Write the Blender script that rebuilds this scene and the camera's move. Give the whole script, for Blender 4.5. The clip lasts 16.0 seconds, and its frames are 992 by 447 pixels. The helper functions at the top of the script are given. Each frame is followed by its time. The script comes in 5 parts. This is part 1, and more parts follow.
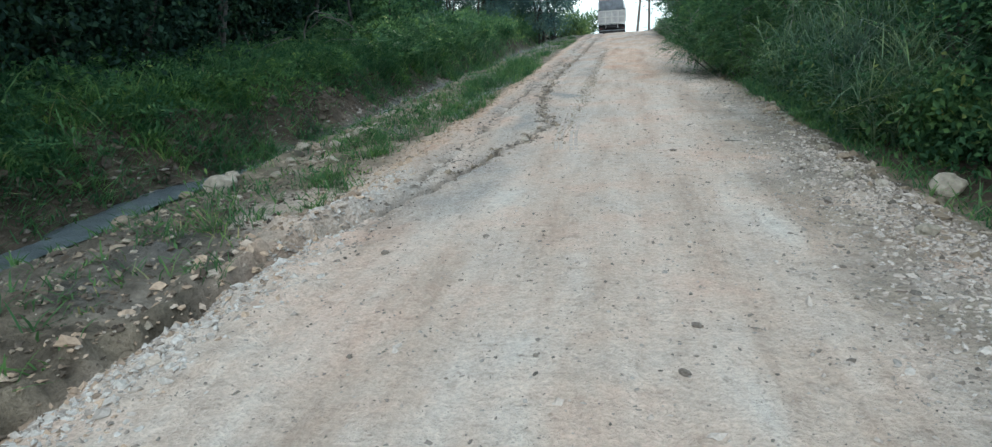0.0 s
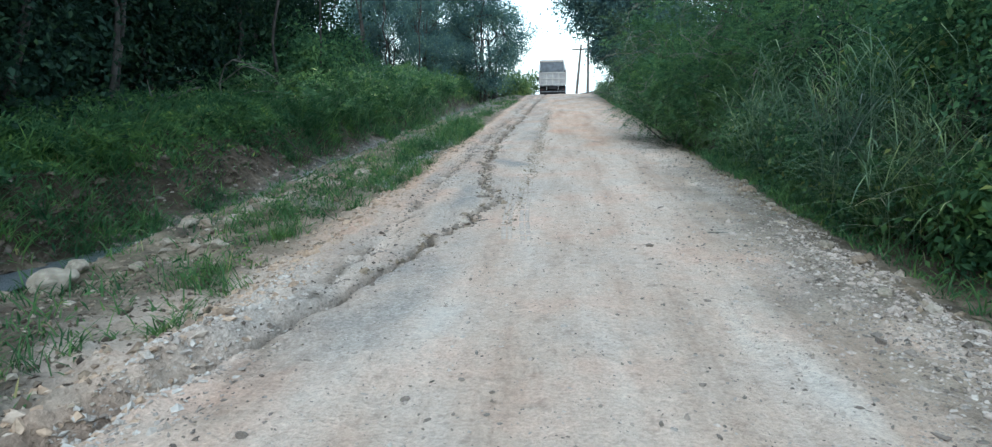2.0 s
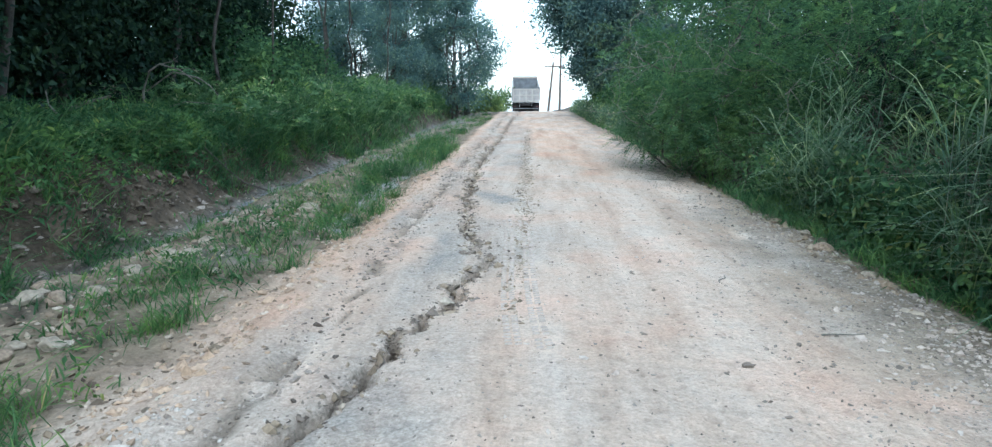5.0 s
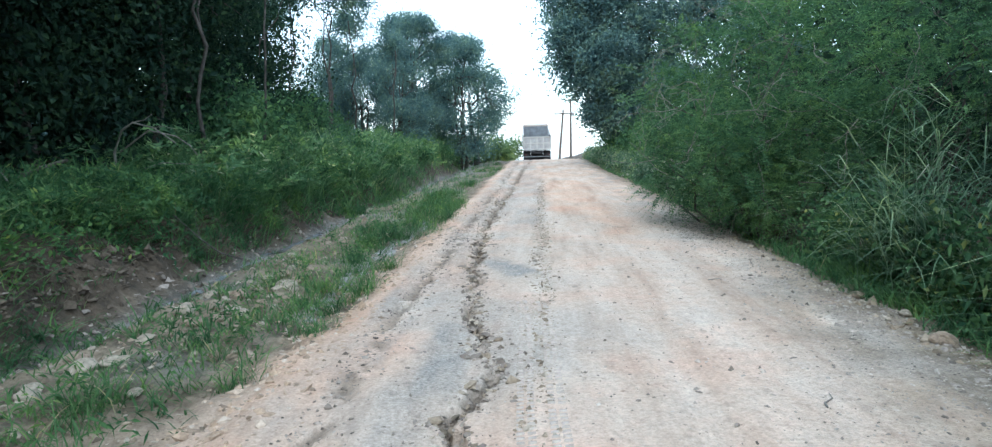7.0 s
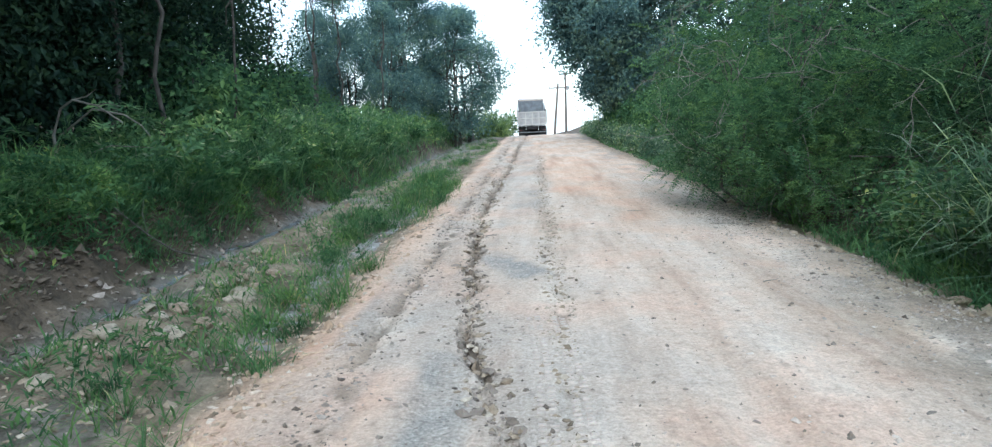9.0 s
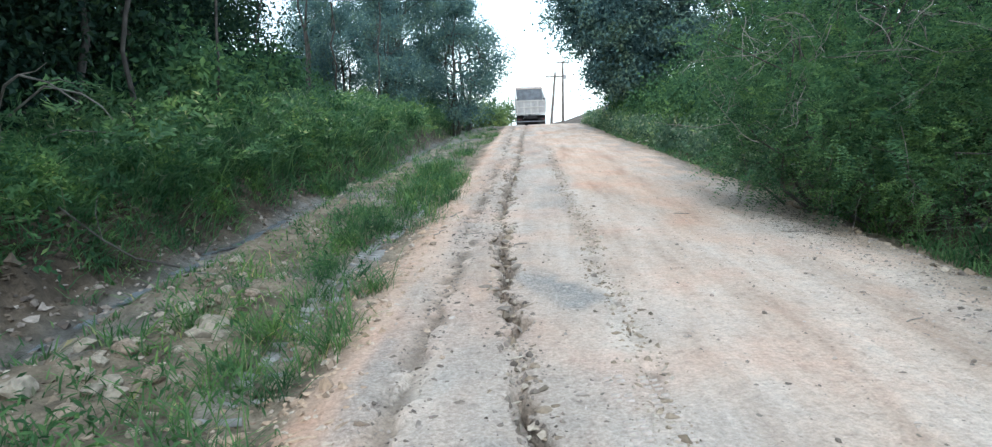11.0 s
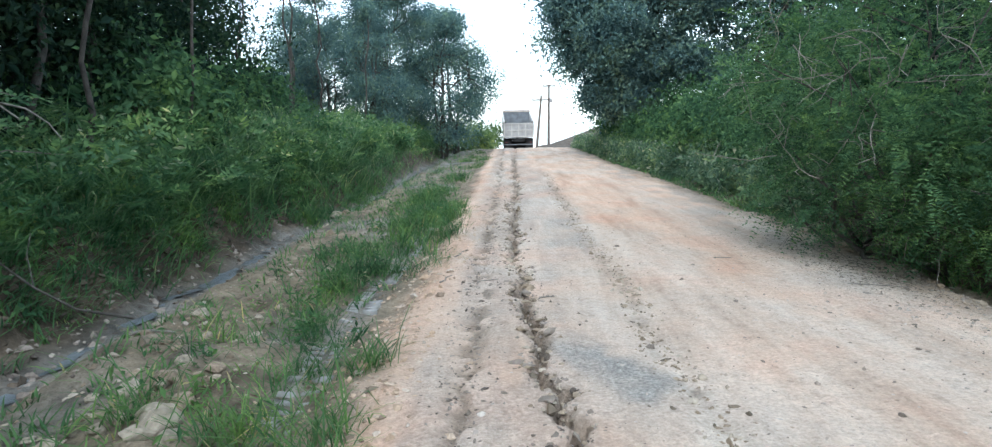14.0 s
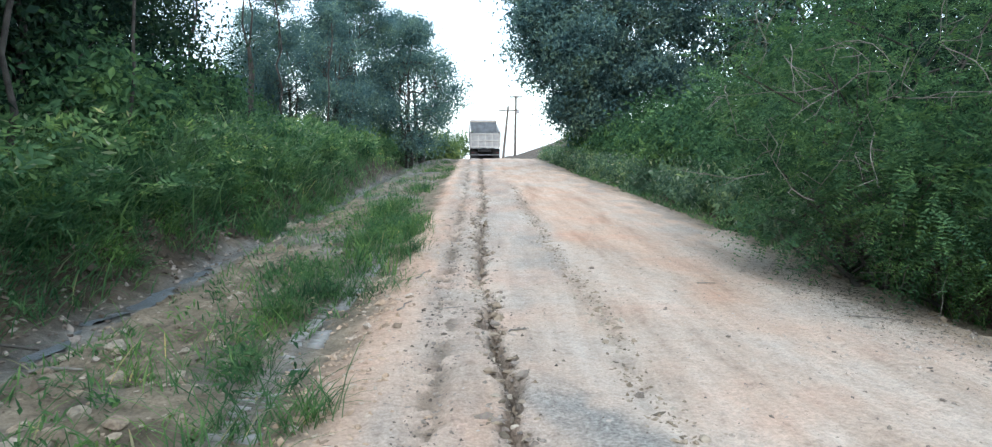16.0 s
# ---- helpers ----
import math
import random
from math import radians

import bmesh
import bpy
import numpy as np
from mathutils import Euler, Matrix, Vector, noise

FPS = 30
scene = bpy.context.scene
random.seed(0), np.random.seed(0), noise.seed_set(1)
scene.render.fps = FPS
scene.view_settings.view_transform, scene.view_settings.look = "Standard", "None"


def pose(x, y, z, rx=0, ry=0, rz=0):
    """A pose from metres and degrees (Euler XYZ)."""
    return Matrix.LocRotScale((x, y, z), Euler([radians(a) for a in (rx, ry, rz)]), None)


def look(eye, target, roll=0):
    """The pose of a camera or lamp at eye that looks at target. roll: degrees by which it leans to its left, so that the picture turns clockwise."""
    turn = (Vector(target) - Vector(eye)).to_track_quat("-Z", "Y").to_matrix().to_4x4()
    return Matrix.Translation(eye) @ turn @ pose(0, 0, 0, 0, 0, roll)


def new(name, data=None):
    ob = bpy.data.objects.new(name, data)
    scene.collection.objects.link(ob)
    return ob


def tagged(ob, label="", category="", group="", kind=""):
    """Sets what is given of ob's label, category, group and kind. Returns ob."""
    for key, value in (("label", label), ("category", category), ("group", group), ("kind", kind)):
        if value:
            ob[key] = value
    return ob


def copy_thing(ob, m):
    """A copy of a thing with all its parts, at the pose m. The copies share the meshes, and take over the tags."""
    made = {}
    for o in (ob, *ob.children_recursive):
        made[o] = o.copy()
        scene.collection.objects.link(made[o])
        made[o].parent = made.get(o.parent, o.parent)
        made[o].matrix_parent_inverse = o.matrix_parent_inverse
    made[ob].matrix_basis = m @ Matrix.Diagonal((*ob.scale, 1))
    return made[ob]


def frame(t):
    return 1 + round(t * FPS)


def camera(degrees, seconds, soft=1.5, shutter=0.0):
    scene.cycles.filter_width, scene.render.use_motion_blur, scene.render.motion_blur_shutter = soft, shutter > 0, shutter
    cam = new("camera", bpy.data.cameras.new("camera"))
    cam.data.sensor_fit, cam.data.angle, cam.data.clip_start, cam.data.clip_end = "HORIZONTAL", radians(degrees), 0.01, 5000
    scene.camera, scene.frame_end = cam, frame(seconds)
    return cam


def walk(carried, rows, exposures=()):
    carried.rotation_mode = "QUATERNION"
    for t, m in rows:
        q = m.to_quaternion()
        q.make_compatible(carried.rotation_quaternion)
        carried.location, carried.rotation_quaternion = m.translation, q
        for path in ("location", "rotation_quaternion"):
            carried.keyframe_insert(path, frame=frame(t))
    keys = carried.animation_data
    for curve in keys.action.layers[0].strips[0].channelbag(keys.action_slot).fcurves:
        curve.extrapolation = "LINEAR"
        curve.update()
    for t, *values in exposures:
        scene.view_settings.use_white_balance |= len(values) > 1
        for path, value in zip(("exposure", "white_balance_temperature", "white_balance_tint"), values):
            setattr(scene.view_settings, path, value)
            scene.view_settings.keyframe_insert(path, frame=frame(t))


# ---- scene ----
cam = camera(73.2, 16.0, soft=1.28)
METRES, EYE, TILT, LEAN, TURN = 10.345, 1.5, 0.0, 0.0, 11.2
ROWS = [
    (0.0, 0.0, 0.0, 0.0, -1.14, -16.99, 3.75),
    (0.5, 0.0054, 0.0448, 0.0005, -0.74, -16.62, 2.1),
    (1.0, 0.0041, 0.0843, 0.0009, -6.14, -16.28, 2.0),
    (1.5, 0.0102, 0.1215, 0.0026, -6.84, -14.93, 1.87),
    (2.0, 0.0083, 0.1587, 0.0009, -6.0, -12.56, 1.49),
    (2.5, 0.0059, 0.1967, 0.0024, -8.33, -11.43, 2.91),
    (3.0, 0.0079, 0.2358, 0.0031, -7.64, -11.21, 2.34),
    (3.5, -0.001, 0.2742, 0.0022, -8.95, -11.51, 0.5),
    (6.0, 0.0212, 0.4554, -0.0023, -8.28, -10.5, 0.25),
    (6.5, 0.0234, 0.4901, 0.002, -8.9, -8.59, 2.3),
    (7.0, 0.0357, 0.5257, 0.0024, -7.67, -7.23, 1.8),
    (7.5, 0.0358, 0.5569, 0.0005, -9.65, -8.24, 0.91),
    (8.0, 0.0348, 0.5897, -0.0001, -9.45, -9.01, 2.33),
    (8.5, 0.0453, 0.6244, -0.0007, -8.2, -9.1, 2.8),
    (11.0, 0.0308, 0.8023, -0.0064, -8.81, -10.19, 2.07),
    (11.5, 0.0282, 0.8359, -0.0039, -9.12, -9.61, 1.71),
    (12.0, 0.0169, 0.8657, -0.0027, -11.04, -8.01, 1.66),
    (12.5, 0.0145, 0.889, -0.005, -13.09, -9.57, 1.61),
    (13.0, 0.0222, 0.9088, -0.003, -12.77, -7.46, 0.58),
    (13.5, 0.0182, 0.9154, -0.0029, -11.03, -7.75, 1.18),
    (14.0, 0.0157, 0.9174, -0.003, -10.24, -8.38, 1.09),
    (14.5, 0.0118, 0.9196, -0.0021, -12.61, -7.82, 1.04),
    (15.0, 0.0146, 0.9319, -0.0033, -13.98, -7.94, 1.82),
    (15.5, 0.0246, 0.953, -0.0024, -11.07, -9.14, -0.07),
    (16.0, 0.0262, 0.9797, -0.003, -13.1, -7.55, -0.13),
]
walk(cam, [(t, pose(0, 0, EYE, TILT, LEAN, TURN) @ pose(METRES * x, METRES * y, METRES * z, 90 + pitch, roll, yaw)) for t, x, y, z, yaw, pitch, roll in ROWS],
     exposures=[(0.0, 0.02, 5900, 2), (2.0, 0.19, 5660, 2), (3.5, 0.41, 5640, 3), (7.0, 0.58, 5760, 5), (16.0, 0.57, 6050, 8)])

# ---- world and light: bright overcast day ----
world = bpy.data.worlds.new("overcast_sky")
scene.world = world
world.use_nodes = True
wn, wl = world.node_tree.nodes, world.node_tree.links
sky = wn.new("ShaderNodeTexSky")
sky.sky_type, sky.sun_disc = "NISHITA", False
sky.sun_elevation, sky.sun_rotation = radians(49), radians(187)
sky_gain = wn.new("ShaderNodeVectorMath")
sky_gain.operation = "SCALE"
sky_gain.inputs["Scale"].default_value = 0.10
cloud = wn.new("ShaderNodeVectorMath")
cloud.operation = "ADD"
cloud.inputs[1].default_value = (0.95, 1.06, 1.12)
wl.new(sky.outputs[0], sky_gain.inputs[0])
wl.new(sky_gain.outputs[0], cloud.inputs[0])
wl.new(cloud.outputs[0], wn["Background"].inputs["Color"])
wn["Background"].inputs["Strength"].default_value = 1.0

sun = new("sun", bpy.data.lights.new("sun", "SUN"))
sun.data.energy, sun.data.angle, sun.data.color = 1.1, radians(40), (1.0, 0.98, 0.95)
sun.matrix_world = look((0, 0, 30), (0.08, 0.65, 29.25))

rng = np.random.default_rng(7)


# ---- noise on arrays ----
def lattice(ix, iy, seed):
    n = (ix.astype(np.int64) * 374761393 + iy.astype(np.int64) * 668265263 + seed * 1442695041) & 0xFFFFFFFF
    n = ((n ^ (n >> 13)) * 1274126177) & 0xFFFFFFFF
    return ((n ^ (n >> 16)) & 0xFFFF) / 65535.0


def vnoise(x, y, seed=0):
    x, y = np.broadcast_arrays(np.asarray(x, float), np.asarray(y, float))
    ix, iy = np.floor(x), np.floor(y)
    fx, fy = x - ix, y - iy
    fx, fy = fx * fx * (3 - 2 * fx), fy * fy * (3 - 2 * fy)
    a, b = lattice(ix, iy, seed), lattice(ix + 1, iy, seed)
    c, d = lattice(ix, iy + 1, seed), lattice(ix + 1, iy + 1, seed)
    return (a + (b - a) * fx) * (1 - fy) + (c + (d - c) * fx) * fy


def fbm(x, y, seed=0, octaves=3):
    total, amp, norm = 0, 1.0, 0
    for k in range(octaves):
        total = total + amp * vnoise(np.asarray(x) * 2 ** k, np.asarray(y) * 2 ** k, seed + 17 * k)
        norm += amp
        amp *= 0.5
    return total / norm


def step(a, b, x):
    t = np.clip((np.asarray(x, float) - a) / (b - a), 0, 1)
    return t * t * (3 - 2 * t)


# ---- the lie of the land ----
PX = [-60, -30, -15, -9, -7, -6.3, -5.85, -5.5, -5.2, -4.9, -4.6, -3.6, -2.85, -2.62, -2.4, -1, 0, 1.2, 2.1, 2.35, 2.7, 3.2, 4.5, 8, 20, 60]
PZ = [3.5, 2.4, 1.5, 1.0, 0.8, 0.62, 0.36, -0.16, -0.32, -0.3, -0.12, -0.06, -0.1, -0.06, 0, 0, 0.02, 0.01, -0.02, -0.07, -0.1, 0, 0.25, 0.6, 1.5, 3.5]
CRACK_Y = [0, 2.5, 3.6, 4.5, 5.15, 5.9, 8.3, 9.7, 11.5, 13.1, 14.4, 16.5, 19.9, 24.5, 37, 53]
CRACK_X = [-2.6, -2.55, -2.47, -2.36, -2.14, -1.85, -1.25, -1.05, -1.36, -1.45, -1.57, -1.6, -1.65, -1.5, -1.42, -1.2]


def crack_x(y):
    return np.interp(y, CRACK_Y, CRACK_X) + 0.20 * (fbm(np.asarray(y) * 1.5, 3.3, 5) - 0.5) + 0.12 * (vnoise(np.asarray(y) * 4.5, 1.1, 6) - 0.5) + 0.07 * (vnoise(np.asarray(y) * 13, 2.1, 8) - 0.5) + 0.05 * (lattice(np.floor(np.asarray(y, float) * 1.1 + 0.3), np.floor(np.asarray(y, float) * 0), 18) - 0.5)


def crack_depth(y):
    return (0.15 + 0.85 * step(0.25, 0.42, vnoise(np.asarray(y) * 1.1, 8.2, 9))) * step(1.5, 2.5, y)


def second_rut(y):
    return -0.72 + 0.25 * (fbm(np.asarray(y) * 0.5, 4.4, 15) - 0.5) + 0.008 * (np.asarray(y) - 12)


def left_edge(y):
    return 0.35 * (fbm(np.asarray(y) * 0.55, 0.5, 21) - 0.5) + 0.15 * (fbm(np.asarray(y) * 2.5, 0.5, 22) - 0.5)


def height(x, y):
    x, y = np.broadcast_arrays(np.asarray(x, float), np.asarray(y, float))
    wob = np.where(x < -1.5, left_edge(y), 0) + np.where(x > 1.5, 0.25 * (fbm(y * 0.6, 9.5, 23) - 0.5), 0)
    prof = np.interp(x - wob, PX, PZ)
    fade = 1 - 0.85 * step(56, 75, y) * step(3, 5, np.abs(x))
    z = prof * fade
    over = np.maximum(y - 50, 0)
    z = z - 0.037 * over * step(0, 8, over) - 0.02 * np.maximum(y - 120, 0)
    z = z + 5.6 * np.exp(-((x - 21) / 8) ** 2 / 2 - ((y - 125) / 22) ** 2 / 2)
    on_road = step(-2.7, -2.4, x - wob) * (1 - step(1.9, 2.2, x))
    off = 1 - on_road
    z = z + off * (0.16 * (fbm(x * 1.1, y * 1.1, 31) - 0.5) * (1 + 1.5 * step(-5.3, -6.2, x)) + 0.10 * (fbm(x * 4.5, y * 4.5, 32) - 0.5) + 0.03 * (fbm(x * 12, y * 12, 34, 2) - 0.5))
    # hollows in the clay face of the bank
    z = z + (0.50 * (fbm(x * 2.3, y * 2.0, 33) - 0.5) + 0.26 * (fbm(x * 6, y * 5, 35) - 0.5)) * np.exp(-((x + 5.85) / 0.36) ** 2)
    # the road: long tracks, lumps, broken strip along its worn side
    worn = step(-0.5, -1.1, x) * on_road
    z = z + on_road * (0.022 * (fbm(x * 2.2, y * 0.25, 41) - 0.5) + 0.012 * (fbm(x * 6, y * 4, 42) - 0.5))
    z = z + worn * (0.05 * (fbm(x * 3, y * 1.2, 43) - 0.5) + 0.018 * (fbm(x * 9, y * 7, 44) - 0.5))
    z = z - on_road * (0.014 + 0.036 * step(0.38, 0.5, fbm(x * 8, y * 5, 48))) * np.exp(-((x + 1.96 - 0.2 * (fbm(y * 0.6, 1.7, 47) - 0.5)) / 0.09) ** 2) * step(4, 6, y) * step(0.2, 0.45, vnoise(y * 0.8, 5.1, 48))
    broken = on_road * step(-1.5, -2.0, x) * (1 - step(7, 10, y))
    slab = vnoise(x * 6 + 2 * vnoise(y * 2, x, 63), y * 4.5, 62)
    z = z + broken * (0.05 * (np.round(slab * 4) / 4 - 0.5) + 0.03 * (fbm(x * 10, y * 10, 64) - 0.5))
    ledge = np.exp(-((x - crack_x(y) + 0.03 + 0.1 * (fbm(x * 5, y * 3, 68) - 0.5)) / 0.06) ** 2) * (1 - step(4.3, 5.4, y)) * step(0.12, 0.35, vnoise(y * 1.3, 6.1, 69))
    lip = step(-0.06, -0.16, x - crack_x(y) + 0.12 * (fbm(x * 4, y * 2.5, 70) - 0.5)) * step(-4.7, -4.0, x) * (1 - step(4.2, 6.5, y))
    z = z + lip * (0.13 + 0.14 * (fbm(x * 8, y * 8, 71) - 0.5)) - 0.12 * ledge
    cd = np.abs(x - crack_x(y) + 0.03 * (fbm(x * 16, y * 16, 49, 2) - 0.5))
    dep = crack_depth(y)
    z = z - on_road * dep * ((0.13 + 0.13 * vnoise(y * 3.1, 4.2, 50)) * np.exp(-(cd / ((0.016 + 0.024 * vnoise(y * 2.3, 7.7, 58) ** 1.5) + 0.0009 * np.abs(y))) ** 2) + 0.015 * np.exp(-(cd / 0.13) ** 2))
    rd = np.abs(x - second_rut(y))
    z = z - on_road * step(8, 11, y) * 0.022 * np.exp(-((rd + 0.06 * (fbm(x * 11, y * 11, 67, 2) - 0.5)) / 0.05) ** 2) * step(0.5, 0.6, vnoise(y * 1.6, 2.2, 45)) * step(0.35, 0.5, vnoise(x * 9, y * 7, 46))
    for c, w in ((0.15, 0.14), (0.75, 0.12), (1.35, 0.16)):
        z = z - on_road * 0.012 * np.exp(-((x - c - 0.1 * (vnoise(y * 0.3, c, 46) - 0.5)) / w) ** 2)
    return z


def hz(x, y):
    return float(height(np.array([x]), np.array([y]))[0])


# ---- materials ----
def material(name):
    m = bpy.data.materials.new(name)
    m.use_nodes = True
    return m, m.node_tree.nodes, m.node_tree.links, m.node_tree.nodes["Principled BSDF"]


def ramp(nodes, stops):
    r = nodes.new("ShaderNodeValToRGB")
    while len(r.color_ramp.elements) < len(stops):
        r.color_ramp.elements.new(0.5)
    for e, (p, c) in zip(r.color_ramp.elements, stops):
        e.position, e.color = p, (*c, 1)
    return r


def tex(nodes, links, kind, scale, vec=None, stretch=None, **props):
    co = nodes.new("ShaderNodeTexCoord").outputs["Object"] if vec is None else vec
    if stretch:
        mp = nodes.new("ShaderNodeMapping")
        mp.inputs["Scale"].default_value = stretch
        links.new(co, mp.inputs["Vector"])
        co = mp.outputs["Vector"]
    t = nodes.new(kind)
    t.inputs["Scale"].default_value = scale
    for k, v in props.items():
        t.inputs[k].default_value = v
    links.new(co, t.inputs["Vector"])
    return t


def mix(nodes, links, a, b, fac, blend="MIX"):
    m = nodes.new("ShaderNodeMix")
    m.data_type, m.blend_type = "RGBA", blend
    for sock, v in ((m.inputs[0], fac), (m.inputs[6], a), (m.inputs[7], b)):
        if hasattr(v, "is_linked"):
            links.new(v, sock)
        elif isinstance(v, tuple):
            sock.default_value = (*v, 1)
        else:
            sock.default_value = v
    return m.outputs[2]


def plain(name, colour, rough=0.7, metal=0.0, spots=0.35, scale=6.0, bump=0.15, dark=0.6):
    """Paint, rubber, metal or stone with stains at two scales and a fine relief."""
    m, n, l, p = material(name)
    a = tex(n, l, "ShaderNodeTexNoise", scale, Detail=6.0)
    b = tex(n, l, "ShaderNodeTexNoise", scale * 9, Detail=3.0)
    low = tuple(c * dark for c in colour)
    r = ramp(n, [(0.35, low), (0.65, colour)])
    l.new(a.outputs["Fac"], r.inputs[0])
    c = mix(n, l, r.outputs[0], b.outputs["Color"], spots * 0.3, "OVERLAY")
    l.new(c, p.inputs["Base Color"])
    p.inputs["Roughness"].default_value, p.inputs["Metallic"].default_value = rough, metal
    bp = n.new("ShaderNodeBump")
    bp.inputs["Strength"].default_value, bp.inputs["Distance"].default_value = bump, 0.02
    l.new(b.outputs["Fac"], bp.inputs["Height"])
    l.new(bp.outputs[0], p.inputs["Normal"])
    return m


def gravel_material(name, *tones):
    """Loose bits, each of its own tone out of a few."""
    m, n, l, p = material(name)
    geo = n.new("ShaderNodeNewGeometry")
    r = ramp(n, [(k / max(1, len(tones) - 1), t) for k, t in enumerate(tones)])
    l.new(geo.outputs["Random Per Island"], r.inputs[0])
    a = tex(n, l, "ShaderNodeTexNoise", 40.0, Detail=4.0)
    g = ramp(n, [(0.3, (0.7, 0.7, 0.7)), (0.65, (1.1, 1.1, 1.1))])
    l.new(a.outputs["Fac"], g.inputs[0])
    l.new(mix(n, l, r.outputs[0], g.outputs[0], 1.0, "MULTIPLY"), p.inputs["Base Color"])
    p.inputs["Roughness"].default_value = 0.95
    return m


def leaf_material(name, dark, light, dry=None, through_light=0.45, rough=0.65):
    m, n, l, p = material(name)
    geo = n.new("ShaderNodeNewGeometry")
    stops = [(0.0, dark), (0.6, tuple(0.5 * (a + b) for a, b in zip(dark, light))), (0.94, light)] + ([(0.985, dry)] if dry else [])
    r = ramp(n, stops)
    l.new(geo.outputs["Random Per Island"], r.inputs[0])
    # Noise patches put warm lit and cool shaded clumps into the colour.
    big = tex(n, l, "ShaderNodeTexNoise", 0.9, Detail=2.0)
    patch = ramp(n, [(0.38, (0.50, 0.58, 0.66)), (0.50, (0.95, 0.96, 0.95)), (0.63, (1.65, 1.40, 0.98))])
    small = tex(n, l, "ShaderNodeTexNoise", 3.2, Detail=2.0)
    blend_noise = n.new("ShaderNodeMix")
    blend_noise.inputs[0].default_value = 0.5
    l.new(big.outputs["Fac"], blend_noise.inputs[2])
    l.new(small.outputs["Fac"], blend_noise.inputs[3])
    l.new(blend_noise.outputs[0], patch.inputs[0])
    c = mix(n, l, r.outputs[0], patch.outputs[0], 1.0, "MULTIPLY")
    l.new(c, p.inputs["Base Color"])
    p.inputs["Roughness"].default_value = rough
    p.inputs["Specular IOR Level"].default_value = 0.12
    tr = n.new("ShaderNodeBsdfTranslucent")
    l.new(c, tr.inputs["Color"])
    ms = n.new("ShaderNodeMixShader")
    ms.inputs[0].default_value = through_light
    l.new(p.outputs[0], ms.inputs[1])
    l.new(tr.outputs[0], ms.inputs[2])
    l.new(ms.outputs[0], n["Material Output"].inputs["Surface"])
    return m


def ground_material():
    """Clay road with grey asphalt remnants, brown verge and wet ditch, told apart by the mesh's own masks."""
    m, n, l, p = material("clay_road_and_verge")
    at = n.new("ShaderNodeAttribute")
    at.attribute_name = "zones"
    sep = n.new("ShaderNodeSeparateColor")
    l.new(at.outputs["Color"], sep.inputs[0])
    road, grey, wet = sep.outputs[0], sep.outputs[1], sep.outputs[2]
    streak = tex(n, l, "ShaderNodeTexNoise", 1.0, stretch=(2.2, 0.30, 1), Detail=7.0, Roughness=0.66)
    blotch = tex(n, l, "ShaderNodeTexNoise", 0.8, Detail=6.0, Roughness=0.65)
    grain = tex(n, l, "ShaderNodeTexNoise", 45.0, Detail=4.0, Roughness=0.7)
    grit = tex(n, l, "ShaderNodeTexVoronoi", 32.0)
    clay = ramp(n, [(0.30, (0.40, 0.305, 0.237)), (0.44, (0.525, 0.424, 0.346)), (0.55, (0.59, 0.493, 0.414)), (0.7, (0.67, 0.592, 0.512))])
    l.new(streak.outputs["Fac"], clay.inputs[0])
    tint = ramp(n, [(0.36, (0.94, 0.97, 0.98)), (0.5, (1, 0.98, 0.95)), (0.66, (1.05, 0.93, 0.87))])
    l.new(blotch.outputs["Fac"], tint.inputs[0])
    c_road = mix(n, l, clay.outputs[0], tint.outputs[0], 1.0, "MULTIPLY")
    earth = n.new("ShaderNodeAttribute")
    earth.attribute_name = "ochre"
    c_road = mix(n, l, c_road, mix(n, l, c_road, (1.02, 0.85, 0.75), 1.0, "MULTIPLY"), earth.outputs["Fac"])
    asph = ramp(n, [(0.3, (0.225, 0.213, 0.192)), (0.7, (0.405, 0.387, 0.355))])
    l.new(grain.outputs["Fac"], asph.inputs[0])
    c_road = mix(n, l, c_road, asph.outputs[0], grey)
    soil = ramp(n, [(0.3, (0.066, 0.054, 0.039)), (0.46, (0.165, 0.137, 0.097)), (0.70, (0.35, 0.292, 0.212))])
    soil_mix = tex(n, l, "ShaderNodeTexNoise", 2.2, Detail=8.0, Roughness=0.7)
    l.new(soil_mix.outputs["Fac"], soil.inputs[0])
    mud = ramp(n, [(0.34, (0.055, 0.055, 0.048)), (0.5, (0.13, 0.13, 0.12)), (0.66, (0.27, 0.27, 0.255))])
    l.new(soil_mix.outputs["Fac"], mud.inputs[0])
    c_soil = mix(n, l, soil.outputs[0], mud.outputs[0], wet)
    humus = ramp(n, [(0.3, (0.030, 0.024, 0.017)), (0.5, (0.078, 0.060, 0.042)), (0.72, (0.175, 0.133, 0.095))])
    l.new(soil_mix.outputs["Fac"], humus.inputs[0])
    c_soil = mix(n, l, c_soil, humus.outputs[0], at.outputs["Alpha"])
    c = mix(n, l, c_soil, c_road, road)
    g = ramp(n, [(0.3, (0.72, 0.72, 0.72)), (0.62, (1.12, 1.12, 1.12))])
    l.new(grain.outputs["Fac"], g.inputs[0])
    c = mix(n, l, c, g.outputs[0], 0.8, "MULTIPLY")
    pebble = ramp(n, [(0.05, (0.55, 0.55, 0.55)), (0.25, (1, 1, 1))])
    l.new(grit.outputs["Distance"], pebble.inputs[0])
    c = mix(n, l, c, pebble.outputs[0], 0.2, "MULTIPLY")
    # Light scuffs, plus shadows of lumps painted dark in the bump's hollows.
    mid = tex(n, l, "ShaderNodeTexNoise", 10.0, Detail=6.0, Roughness=0.68)
